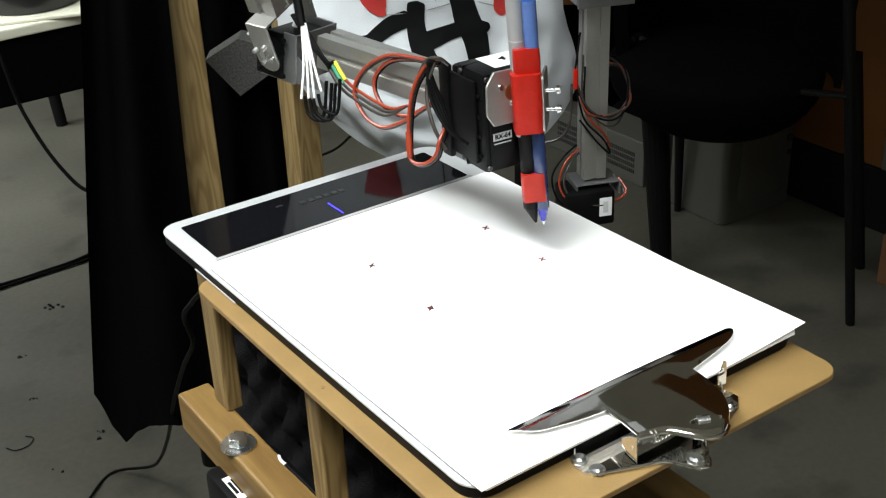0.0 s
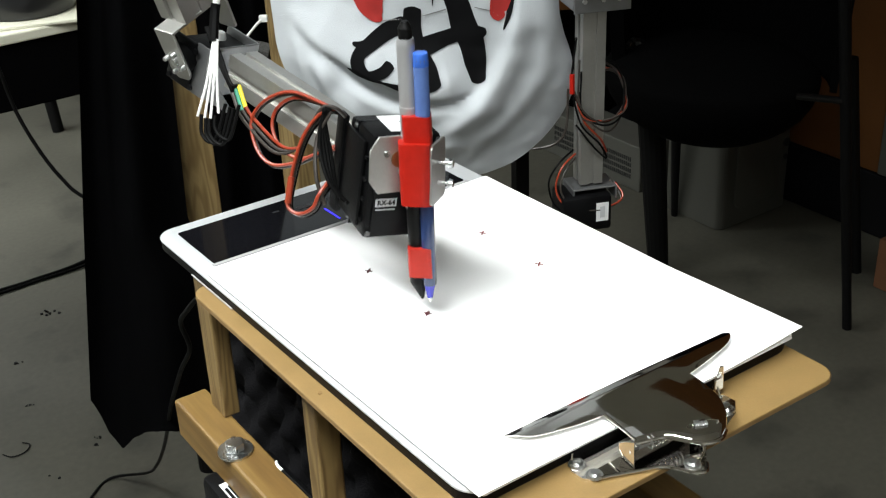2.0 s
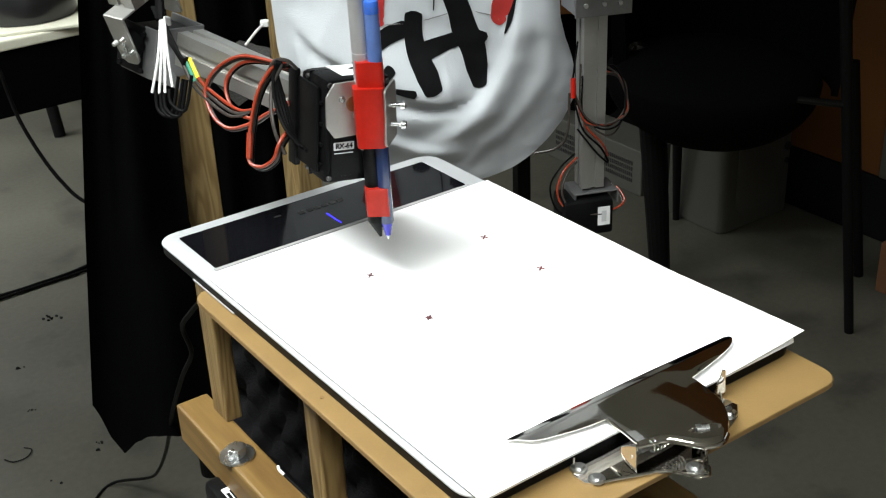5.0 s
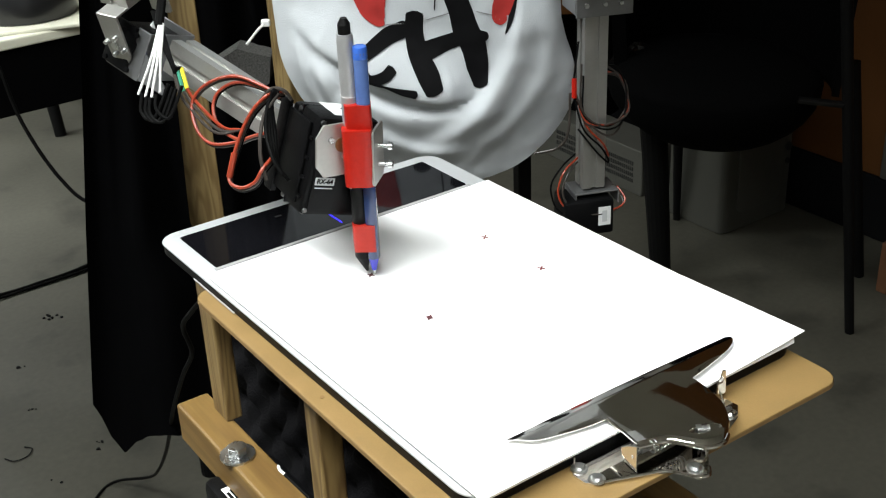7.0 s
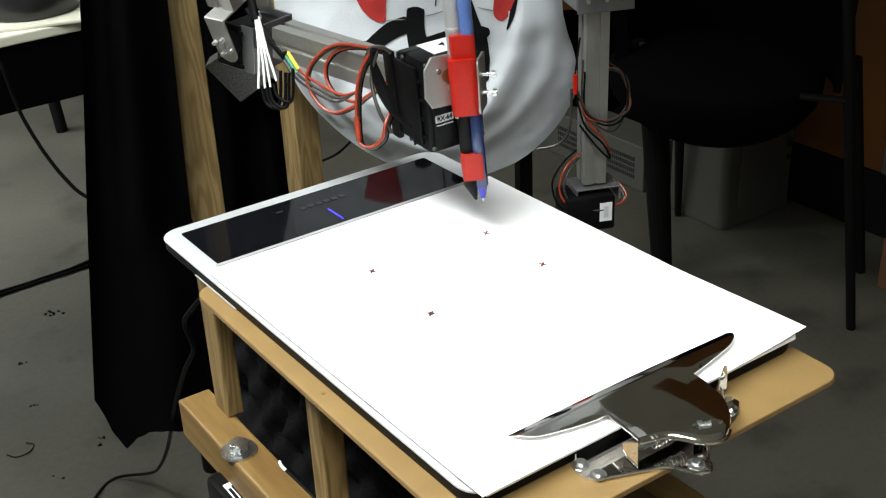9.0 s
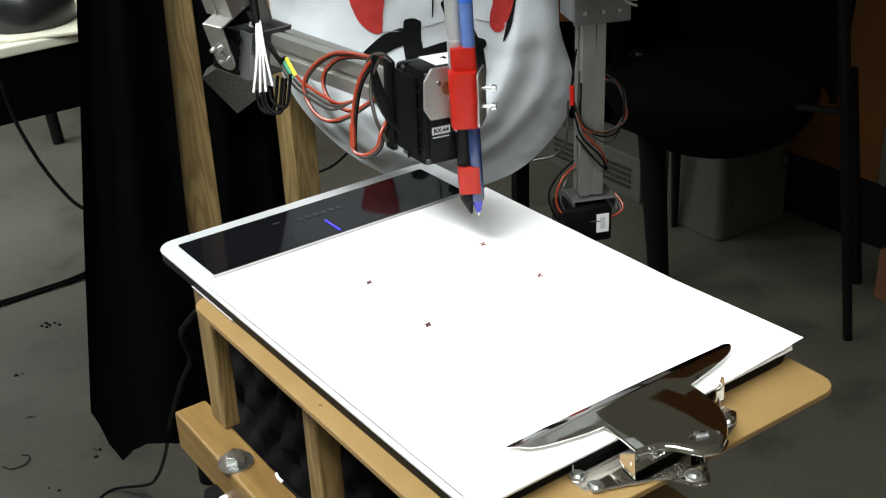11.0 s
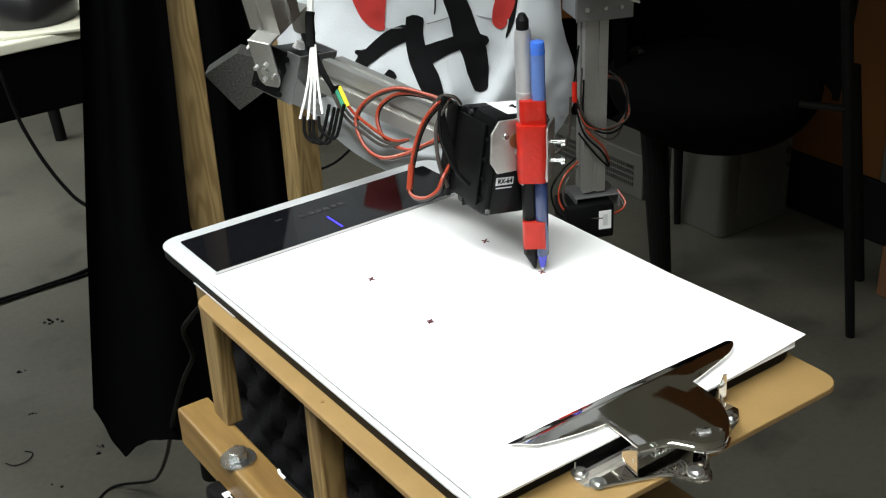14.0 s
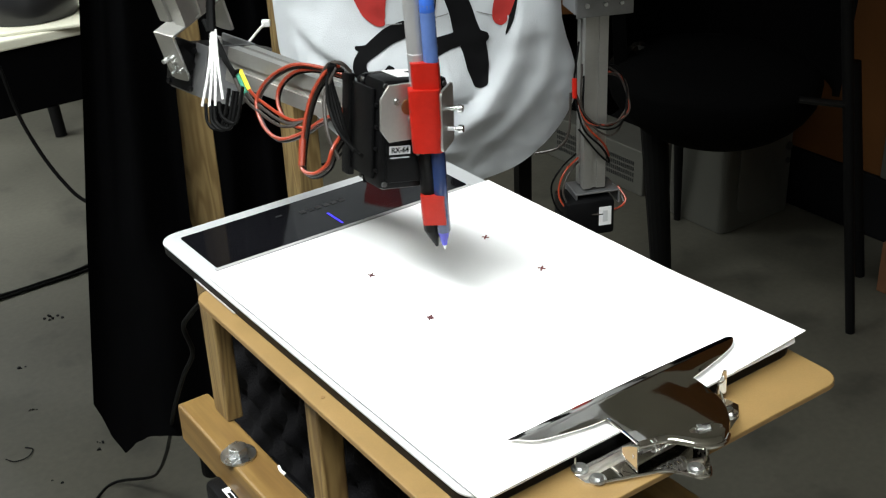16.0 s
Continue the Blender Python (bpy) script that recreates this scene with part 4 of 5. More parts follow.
# folds of the cloth: crest line, height, width on either side of it
FOLDS = [
    (soft_line([(-0.124, 0.806), (-0.099, 0.785), (-0.0715, 0.765), (-0.043, 0.7495), (-0.014, 0.7385), (0.016, 0.736), (0.043, 0.746)]), 0.0120, 0.030, 0.0065),
    (soft_line([(-0.106, 0.790), (-0.091, 0.760), (-0.0685, 0.7355), (-0.035, 0.7215), (0.000, 0.7180), (0.036, 0.726), (0.056, 0.760)]), 0.0090, 0.0070, 0.020),
    (soft_line([(0.0836, 0.829), (0.0736, 0.780), (0.056, 0.740), (0.025, 0.707), (-0.022, 0.680)]), 0.0085, 0.020, 0.0105),
    (soft_line([(0.0955, 0.814), (0.103, 0.7735), (0.0906, 0.733), (0.060, 0.6996), (0.014, 0.672)]), 0.0048, 0.011, 0.010),
    (soft_line([(-0.120, 0.796), (-0.116, 0.763), (-0.104, 0.726), (-0.087, 0.693)]), 0.0055, 0.006, 0.006),
    (soft_line([(-0.105, 0.773), (-0.089, 0.731), (-0.066, 0.6975), (-0.043, 0.672)]), 0.0080, 0.010, 0.006),
    (soft_line([(-0.083, 0.741), (-0.056, 0.705), (-0.021, 0.6855), (0.030, 0.684)]), 0.0055, 0.007, 0.012),
]


def fold_height(u, z, line, amp, wide_left, wide_right):
    """How far a rolled fold stands out; left and right as one goes along its crest."""
    best, side, where = 9.0, 1.0, 0.0
    n = len(line) - 1
    for i in range(n):
        (a, b), (c, d) = line[i], line[i + 1]
        dx, dz = c - a, d - b
        t = max(0.0, min(1.0, ((u - a) * dx + (z - b) * dz) / (dx * dx + dz * dz)))
        pu, pz = u - a - dx * t, z - b - dz * t
        r = pu * pu + pz * pz
        if r < best:
            best, side, where = r, dx * (z - b) - dz * (u - a), (i + t) / n
    w = wide_left if side > 0 else wide_right
    if best > 9 * w * w:
        return 0.0
    return amp * math.exp(-best / (w * w)) * min(1.0, 6 * where) * min(1.0, 6 * (1 - where))


def shirt_point(u, z):
    """A place on the shirt's front, in the robot's axes."""
    zc, zb, uc, hw = 0.775, 0.650, -0.003 + 0.16 * max(0.0, 0.78 - z), 0.136
    down = max(0.0, (zc - z) / (zc - zb))
    rad = math.hypot((u - uc) / hw, down) if down > 0 else abs(u - uc) / hw
    v = SV - 0.050 * (1 - min(1, rad) ** 2) - 0.026 * min(1.0, down) ** 2 * (1 - min(1.0, abs(u - uc) / hw) ** 2)
    for line, amp, wl, wr in FOLDS:
        v -= fold_height(u, z, line, amp, wl, wr)
    v += 0.0030 * noise.noise((u * 22, z * 22, 7)) + 0.0010 * noise.noise((u * 75, z * 75, 9))
    return v


def shirt():
    sh = thing("shirt", "white cotton T-shirt with bold black and red print", "shirt", ROOM @ pose(0, SV, 0.65))

    def surface(offset, back=False):
        bm = bmesh.new()
        nu, nz = 150, 170
        rows = []
        for j in range(nz + 1):
            # cloth above z 0.86 is unseen, added to shade the floor at right
            z = 0.652 + (1.50 - 0.652) * (j / nz) ** 1.6
            zc, zb = 0.775, 0.652
            uc = -0.003 + 0.16 * (0.78 - z) if z < 0.78 else -0.003 - 0.03 * (z - 0.78)
            down = max(0.0, (zc - z) / (zc - zb))
            half = 0.134 * max(0.0, 1 - down ** 2.0) ** (1 / 2.0)
            half = max(half, 0.004) + 0.06 * min(1.0, max(0.0, (z - 0.86) / 0.25))
            row = []
            for i in range(nu + 1):
                s = 2 * i / nu - 1
                u = uc + half * s * (1 - 0.13 * min(1.0, max(0.0, (z - 0.72) / 0.08)) if s > 0 else 1)
                # the back swells above z 0.80 to thicken that added shading body
                v = shirt_point(u, z) if not back else SV + (0.030 + 0.10 * min(1.0, max(0.0, (z - 0.80) / 0.2))) * (1 - s * s) + 0.004
                row.append(bm.verts.new((u, v + offset - SV, z - 0.65)))
            rows.append(row)
        for a, b in zip(rows, rows[1:]):
            for i in range(nu):
                bm.faces.new((a[i], a[i + 1], b[i + 1], b[i]))
        return bm
    part("front", surface(0), COTTON, sh, smooth=True)
    part("back", surface(0, True), COTTON, sh, smooth=True)

    def ribbon(points, widths, name, mat):
        """A brush stroke laid on the cloth."""
        line = spline([(u, 0, z + 0.0070) for u, z in points], 10)
        n = len(line)
        bm = bmesh.new()
        rows = []
        for i, p in enumerate(line):
            d = (line[min(i + 1, n - 1)] - line[max(i - 1, 0)]).normalized()
            side = Vector((-d.z, 0, d.x))
            f = i / (n - 1) * (len(widths) - 1)
            k = min(int(f), len(widths) - 2)
            w = widths[k] + (widths[k + 1] - widths[k]) * (f - k)
            cap = min(1.0, math.sqrt(max(0.0, 1 - max(0.0, 1 - min(i, n - 1 - i) / 4) ** 2)) + 0.25)
            row = []
            for s in (-1, -0.6, -0.2, 0.2, 0.6, 1):
                q = p + side * (w * 0.5 * cap * s)
                row.append(bm.verts.new((q.x, shirt_point(q.x, q.z) - 0.0009 - SV, q.z - 0.65)))
            rows.append(row)
        for a, b in zip(rows, rows[1:]):
            for k in range(5):
                bm.faces.new((a[k], a[k + 1], b[k + 1], b[k]))
        part(name, bm, mat, sh, smooth=True)
    black = lambda pts, widths: ribbon(pts, widths, "print_shade_stroke", PRINT_BLACK)
    black([(-0.0137, 0.8135), (-0.0150, 0.7939), (-0.012, 0.7762), (-0.0045, 0.758), (0.0012, 0.7420)], [0.0150, 0.0155, 0.0175, 0.0190, 0.0150])
    black([(0.0175, 0.8310), (0.0243, 0.8119), (0.0286, 0.7945), (0.035, 0.7791), (0.038, 0.7612), (0.0405, 0.7430)], [0.0180, 0.0195, 0.0220, 0.0215, 0.0190, 0.0110])
    black([(-0.0100, 0.7770), (0.0127, 0.7847), (0.0323, 0.7888), (0.0480, 0.7862)], [0.0170, 0.0135, 0.0130, 0.0080])
    black([(-0.0190, 0.7990), (-0.0355, 0.7929), (-0.0507, 0.7825), (-0.061, 0.7739), (-0.0627, 0.7638), (-0.0549, 0.7557), (-0.0424, 0.7587), (-0.0340, 0.7665)], [0.0150, 0.0150, 0.0125, 0.0110, 0.0125, 0.0095, 0.0100, 0.0095])
    black([(-0.0506, 0.7835), (-0.0585, 0.7815), (-0.0665, 0.7832)], [0.0060, 0.0075, 0.0030])
    black([(-0.0725, 0.7615), (-0.0623, 0.7560), (-0.0429, 0.7500), (-0.0283, 0.7457), (-0.0146, 0.7429)], [0.0020, 0.0070, 0.0020, 0.0060, 0.0080])
    # printed stroke beside the red patch, its lower end painting the fold's shadow
    black([(0.0745, 0.845), (0.0711, 0.8196), (0.0675, 0.8011), (0.0625, 0.7874)], [0.0060, 0.0055, 0.0045, 0.0015])
    black([(0.0046, 0.845), (0.0036, 0.8226), (0.0027, 0.8129)], [0.0012, 0.0012, 0.0010])
    ribbon([(-0.0520, 0.8480), (-0.0513, 0.836), (-0.0508, 0.825), (-0.0486, 0.8142), (-0.0439, 0.8051), (-0.0398, 0.8015)], [0.036, 0.033, 0.0280, 0.0220, 0.0120, 0.0020], "printed_patch", PRINT_RED)
    ribbon([(0.0670, 0.846), (0.0650, 0.834), (0.0629, 0.820), (0.0599, 0.8103), (0.0585, 0.8025), (0.0620, 0.7970)], [0.0210, 0.0190, 0.0180, 0.0170, 0.0140, 0.0060], "printed_patch", PRINT_RED)
    for pts in ([(-0.0393, 0.8015), (-0.028, 0.8024), (-0.022, 0.8020)], [(-0.0055, 0.8050), (0.0064, 0.8078), (0.0150, 0.8100)], [(0.0377, 0.8094), (0.0511, 0.8050), (0.0600, 0.7990)]):
        ribbon(pts, [0.0008, 0.0009, 0.0008], "seam", SEAM_GREY)


shirt()


# ---- wooden frame, cloth and foam behind the board ----
def frame_posts():
    for u, v, w, d, top, turn in ((-0.2330, 1.065, 0.036, 0.034, 1.75, 12), (-0.133, 1.075, 0.027, 0.027, 1.75, 38)):
        ob = part("wooden_post", block(w, d, top, (0, 0, top / 2), bevel=0.0015), PINE_POST)
        ob.matrix_world = ROOM @ pose(u, v, 0, 0, 0, turn)
        tagged(ob, "upright pine post of the robot's frame", "post", group="frame posts")
    tie = part("cable_tie", tube([(-0.150, 1.050, 0.7935), (-0.155, 1.040, 0.791), (-0.161, 1.030, 0.786), (-0.166, 1.025, 0.781)], 0.0012), WIRE_WHITE)
    block_bm = block(0.008, 0.006, 0.006, (-0.150, 1.048, 0.7935), bevel=0.001)
    part("tie_head", block_bm, WIRE_WHITE, tie)
    tie.matrix_world = ROOM
    tagged(tie, "white nylon cable tie on the post", "cable tie")


def hanging_cloth():
    """Black cloth hung beside and behind the post, with soft folds and a ragged hem."""
    cl = thing("black_cloth", "black cloth hanging in folds from the frame", "cloth", ROOM @ pose(-0.29, 1.02, 0.38))

    def sheet(name, u0, edge, v0, v1, hem, amp, k0, skew):
        bm = bmesh.new()
        nu, nz = 70, 60
        rows = []
        for j in range(nz + 1):
            f = j / nz
            row = []
            for i in range(nu + 1):
                s = i / nu
                z = hem(s) + (1.75 - hem(s)) * f ** 1.6
                u = u0 + (edge(z) - u0) * s + skew * (0.85 - z) * (1 - s)
                v = v0 + (v1 - v0) * s + amp * math.sin(s * k0 + 1.5 * noise.noise((s * 3, z * 2, 3))) + 0.5 * amp * noise.noise((s * 6, z * 5, 5))
                row.append(bm.verts.new((u + 0.29, v - 1.02, z - 0.38)))
            rows.append(row)
        for a, b in zip(rows, rows[1:]):
            for i in range(nu):
                bm.faces.new((a[i], a[i + 1], b[i + 1], b[i]))
        ext = bmesh.ops.extrude_face_region(bm, geom=list(bm.faces))
        bmesh.ops.translate(bm, vec=(0, 0.0012, 0), verts=[v for v in ext["geom"] if isinstance(v, bmesh.types.BMVert)])
        part(name, bm, BLACK_CLOTH, cl, smooth=True)

    def hem_left(s):
        marks = [(0.0, 0.420), (0.04, 0.402), (0.10, 0.373), (0.19, 0.350), (0.26, 0.3646), (0.37, 0.3744), (0.50, 0.3800), (0.60, 0.3770), (1.0, 0.372)]
        for (a, za), (b, zb) in zip(marks, marks[1:]):
            if s <= b:
                return za + (zb - za) * (s - a) / (b - a) + 0.002 * noise.noise((s * 18, 2, 1))
        return 0.372

    def side(z):
        if z > 0.60:
            return -0.240 + 0.035 * min(z - 0.60, 0.3)
        return -0.240 + 0.027 * min(1.0, (0.60 - z) / 0.05)
    sheet("front_fall", -0.298, side, 1.000, 1.020, hem_left, 0.010, 9, -0.145)
    sheet("back_fall", -0.240, lambda z: -0.150, 1.15, 1.14, lambda s: 0.42 + 0.02 * s, 0.008, 14, -0.04)


def foam_wedge():
    bm = prism([(0, 0), (0.030, -0.038), (0.062, -0.016), (0.066, 0.010), (0.034, 0.020)], 0.03)
    ob = part("foam_block", bm, FOAM_GREY)
    ob.matrix_world = ROOM @ pose(-0.223, 1.135, 0.733, 90, 0, 0)
    tagged(ob, "torn block of grey foam on the frame", "foam")
    # dimpled dark foam that fills the stand
    bm = bmesh.new()
    n = 90
    w, h = 0.36, 0.355
    grid = [[bm.verts.new((w * (i / n - 0.5), -0.005 * math.cos(i / n * 75) * math.cos(j / n * 60) + 0.008 * noise.noise((i * 0.13, j * 0.13, 0)), h * (j / n - 0.5))) for j in range(n + 1)] for i in range(n + 1)]
    for i in range(n):
        for j in range(n):
            bm.faces.new((grid[i][j], grid[i + 1][j], grid[i + 1][j + 1], grid[i][j + 1]))
    ext = bmesh.ops.extrude_face_region(bm, geom=list(bm.faces))
    for v in [g for g in ext["geom"] if isinstance(g, bmesh.types.BMVert)]:
        v.co.y = 0.035
    ob = part("foam_sheet", bm, FOAM_DARK, smooth=True)
    ob.matrix_world = pose(0.040, -0.085, 0.552, 0, 0, -90)
    tagged(ob, "charcoal egg-crate foam packed inside the stand", "foam")


def support_pole():
    """Dark square pole that carries the robot, seen below the shirt."""
    ob = part("support_pole", block(0.014, 0.014, 0.72, (0, 0, 0.36), bevel=0.001), CHAIR_METAL)
    ob.matrix_world = ROOM @ pose(0.0836, 1.08, 0, 0, 0, 20)
    tagged(ob, "dark square metal pole under the shirt", "pole")


frame_posts()
support_pole()
hanging_cloth()
foam_wedge()


# ---- things on the floor and round the room ----
def side_table():
    t = thing("side_table", "white-topped table with a black skirt", "table", ROOM @ pose(-0.828, 1.368, 0, 0, 0, 36) @ pose(0, 0.061, 0))
    part("tabletop", prism(rounded(0.95, 0.70, 0.01), 0.012, pose(0, 0, 0.712), bevel=0.002), LAMINATE, t)
    part("skirt", block(0.94, 0.012, 0.0758, (0, -0.340, 0.6736), bevel=0.002), BLACK_CLOTH, t, "black front panel")
    for x, y in ((-0.42, -0.28), (0.42, -0.28), (-0.42, 0.30), (0.08, 0.30)):
        part("leg", rod((x, y, 0.0), (x, y, 0.712), 0.016, None, 16), CHAIR_METAL, t)
    ob = part("booklet", block(0.30, 0.14, 0.004, (0, 0, 0.002), bevel=0.001), LAMINATE)
    ob.matrix_world = ROOM @ pose(-0.505, 1.350, 0.724, 0, 0, 18)
    tagged(ob, "thin cream booklet lying on the table", "booklet")
    bm = bmesh.new()
    bmesh.ops.create_uvsphere(bm, u_segments=32, v_segments=18, radius=1)
    for v in bm.verts:
        v.co = Vector((v.co.x * 0.054 * (1 + 0.15 * v.co.y), v.co.y * 0.036, max(v.co.z, -0.35) * 0.044 + 0.044 * 0.35))
    ob = part("computer_mouse", bm, MOUSE_BLACK, smooth=True)
    ob.matrix_world = ROOM @ pose(-0.458, 1.346, 0.7285, 0, 0, 32)
    tagged(ob, "glossy black rounded mouse on the table", "mouse")


def far_stool():
    s = thing("stool", "dark stool with round tapered legs", "stool", ROOM @ pose(-1.15, 3.05, 0))
    part("seat", rod((0, 0, 0.55), (0, 0, 0.60), 0.19, None, 40, bevel=0.01), CHAIR_BLACK, s, smooth=True)
    for k in range(4):
        a = radians(-43 + 90 * k)
        part("leg", rod((0.24 * math.cos(a), 0.24 * math.sin(a), 0), (0.15 * math.cos(a), 0.15 * math.sin(a), 0.56), 0.015, 0.020, 14), CHAIR_METAL, s, smooth=True)


def cable(name, pts, r, label):
    ob = part(name, tube(pts, r), WIRE_BLACK, smooth=True)
    return tagged(ob, label, "cable")


def floor_cables():
    R = lambda u, v, z: ROOM @ Vector((u, v, z))
    cable("floor_cable", [(-0.20, 1.55, 0.004), (0.169, 1.535, 0.004), (0.25, 1.536, 0.004), (0.341, 1.545, 0.004), (0.50, 1.60, 0.004)], 0.004, "black cable lying on the concrete floor")
    cable("floor_cable", [(-0.10, 1.50, 0.004), (0.19, 1.524, 0.004), (0.341, 1.530, 0.004), (0.48, 1.55, 0.004)], 0.003, "black cable lying on the concrete floor")
    cable("hanging_cable", [R(-0.47, 1.20, 0.765), R(-0.452, 1.19, 0.719), R(-0.446, 1.19, 0.682), R(-0.439, 1.19, 0.653), R(-0.425, 1.19, 0.616), R(-0.409, 1.19, 0.586), R(-0.391, 1.19, 0.564), R(-0.35, 1.19, 0.54)], 0.0021, "black cable sagging from the table")
    cable("power_cable", [(0.03, 0.74, 0.004), (0.0934, 0.8125, 0.004), (0.1323, 0.835, 0.005), *[R(*q) for q in ((-0.4309, 1.36, 0.0534), (-0.3838, 1.26, 0.1427), (-0.3357, 1.14, 0.2572), (-0.2994, 1.04, 0.3522), (-0.2696, 0.965, 0.4354), (-0.2376, 0.9, 0.5156), (-0.2188, 0.87, 0.5574), (-0.2179, 0.85, 0.5947), (-0.2025, 0.82, 0.6249), (-0.1888, 0.8, 0.6459))]], 0.0022, "black power cable rising from the floor")
    ob = part("short_cable", tube([(0.0040, -0.0660, 0.6332), (0.0044, -0.0760, 0.6332), (0.0048, -0.0900, 0.6332), (0.0050, -0.1080, 0.6332)], 0.0010), WIRE_BLACK, smooth=True)
    part("white_sleeve", tube([(0.0050, -0.0560, 0.6333), (0.0038, -0.0605, 0.6333), (0.0040, -0.0665, 0.6333)], 0.0010), WIRE_WHITE, ob, smooth=True)
    tagged(ob, "short black cable with a white sleeved end on the rail", "cable")
    ob = part("thin_cable", tube([(0.86, 1.70, 0.004), (0.95, 1.60, 0.05), (1.00, 1.56, 0.10)], 0.003), WIRE_BLACK, smooth=True)
    tagged(ob, "thin black cable on the floor", "cable")
    bm = bmesh.new()
    rnd = random.Random(4)
    for x, y, n in ((0.226, 1.387, 9), (0.10, 1.10, 4), (0.15, 0.95, 4), (0.20, 1.02, 3), (0.12, 1.25, 3), (0.27, 1.20, 2), (0.06, 0.90, 2)):
        for k in range(n):
            a, b = x + rnd.gauss(0, 0.008), y + rnd.gauss(0, 0.008)
            r = rnd.uniform(0.0010, 0.0042)
            rod((a, b, 0), (a + rnd.uniform(-1, 1) * r, b + rnd.uniform(-1, 1) * r, 0.0009), r, r * 0.6, 7, bm)
    tube([(0.020, 1.000, 0.002), (0.030, 0.985, 0.002), (0.050, 0.985, 0.002), (0.062, 1.000, 0.002), (0.054, 1.012, 0.002)], 0.0010, 6, 6, bm)
    tagged(part("floor_debris", bm, RUBBER_BASE), "dark crumbs and scraps on the floor", "debris", kind="stuff")


def device():
    d = thing("power_adapter", "black power brick with a white label under the rail", "power adapter", pose(-0.002, -0.040, 0.584, 0, 0, 0))
    part("case", block(0.052, 0.070, 0.046, (0, 0, 0), bevel=0.005), MATT_BLACK, d, smooth=True)
    lab = part("label", block(0.013, 0.026, 0.0004, (-0.0140, 0.004, 0.0232)), STICKER, d, "white printed label")
    for k in range(4):
        part("label_bar", block(0.0022, 0.0180 - 0.004 * (k % 2), 0.0003, (-0.0095 - 0.003 * k, 0.004, 0.0235)), PRINT_BLACK, lab)


def chair():
    c = thing("chair", "black upholstered chair with dark metal legs", "chair", (1.29, 0.66, 0))
    o = Vector((1.29, 0.66, 0))

    def leg(p, q, r1, r2):
        part("leg", rod(Vector(p) - o, Vector(q) - o, r1, r2, 16), CHAIR_METAL, c)
    leg(ROOM @ Vector((0.703, 1.75, 0)), ROOM @ Vector((0.6165, 1.75, 0.70)), 0.008, 0.010)
    leg((1.20, 0.78, 0.0), (1.17, 0.80, 0.42), 0.019, 0.027)
    leg((1.414, 0.952, 0.0), (1.376, 0.932, 0.42), 0.007, 0.014)
    leg((1.50, 0.56, 0.0), (1.46, 0.60, 0.42), 0.010, 0.012)
    bm = bmesh.new()
    bmesh.ops.create_uvsphere(bm, u_segments=40, v_segments=20, radius=1)
    for v in bm.verts:
        x, y, z = v.co
        v.co = (x * 0.17 - 0.071, y * 0.19 + 0.044, (z * 0.12 if z < 0 else z * 0.05) + 0.424)
    part("seat", bm, CHAIR_BLACK, c, smooth=True)
    bm = bmesh.new()
    rows = []
    for j in range(13):
        f = j / 12
        row = []
        for i in range(25):
            a = radians(-100 + 200 * i / 24)
            r = 0.17 + 0.035 * f
            row.append(bm.verts.new((math.cos(a + 0.75) * r - 0.045, math.sin(a + 0.75) * r + 0.03, 0.40 + 0.55 * f)))
        rows.append(row)
    for a, b in zip(rows, rows[1:]):
        for i in range(24):
            bm.faces.new((a[i], a[i + 1], b[i + 1], b[i]))
    ext = bmesh.ops.extrude_face_region(bm, geom=list(bm.faces))
    for v in [g for g in ext["geom"] if isinstance(g, bmesh.types.BMVert)]:
        v.co.x *= 1.1
        v.co.y *= 1.1
    part("backrest", bm, CHAIR_BLACK, c, smooth=True)
    part("armrest", tube([Vector(q) - o for q in ((1.172, 0.801, 0.400), (1.169, 0.804, 0.435), (1.160, 0.810, 0.456), (1.148, 0.818, 0.460), (1.136, 0.826, 0.452), (1.20, 0.90, 0.455), (1.30, 0.96, 0.46))], 0.012), CHAIR_ARM, c, "glossy black armrest", True)
    part("rail", rod(ROOM @ Vector((0.570, 1.75, 0.434)) - o, ROOM @ Vector((0.646, 1.75, 0.422)) - o, 0.006, None, 12), CHAIR_ARM, c, smooth=True)


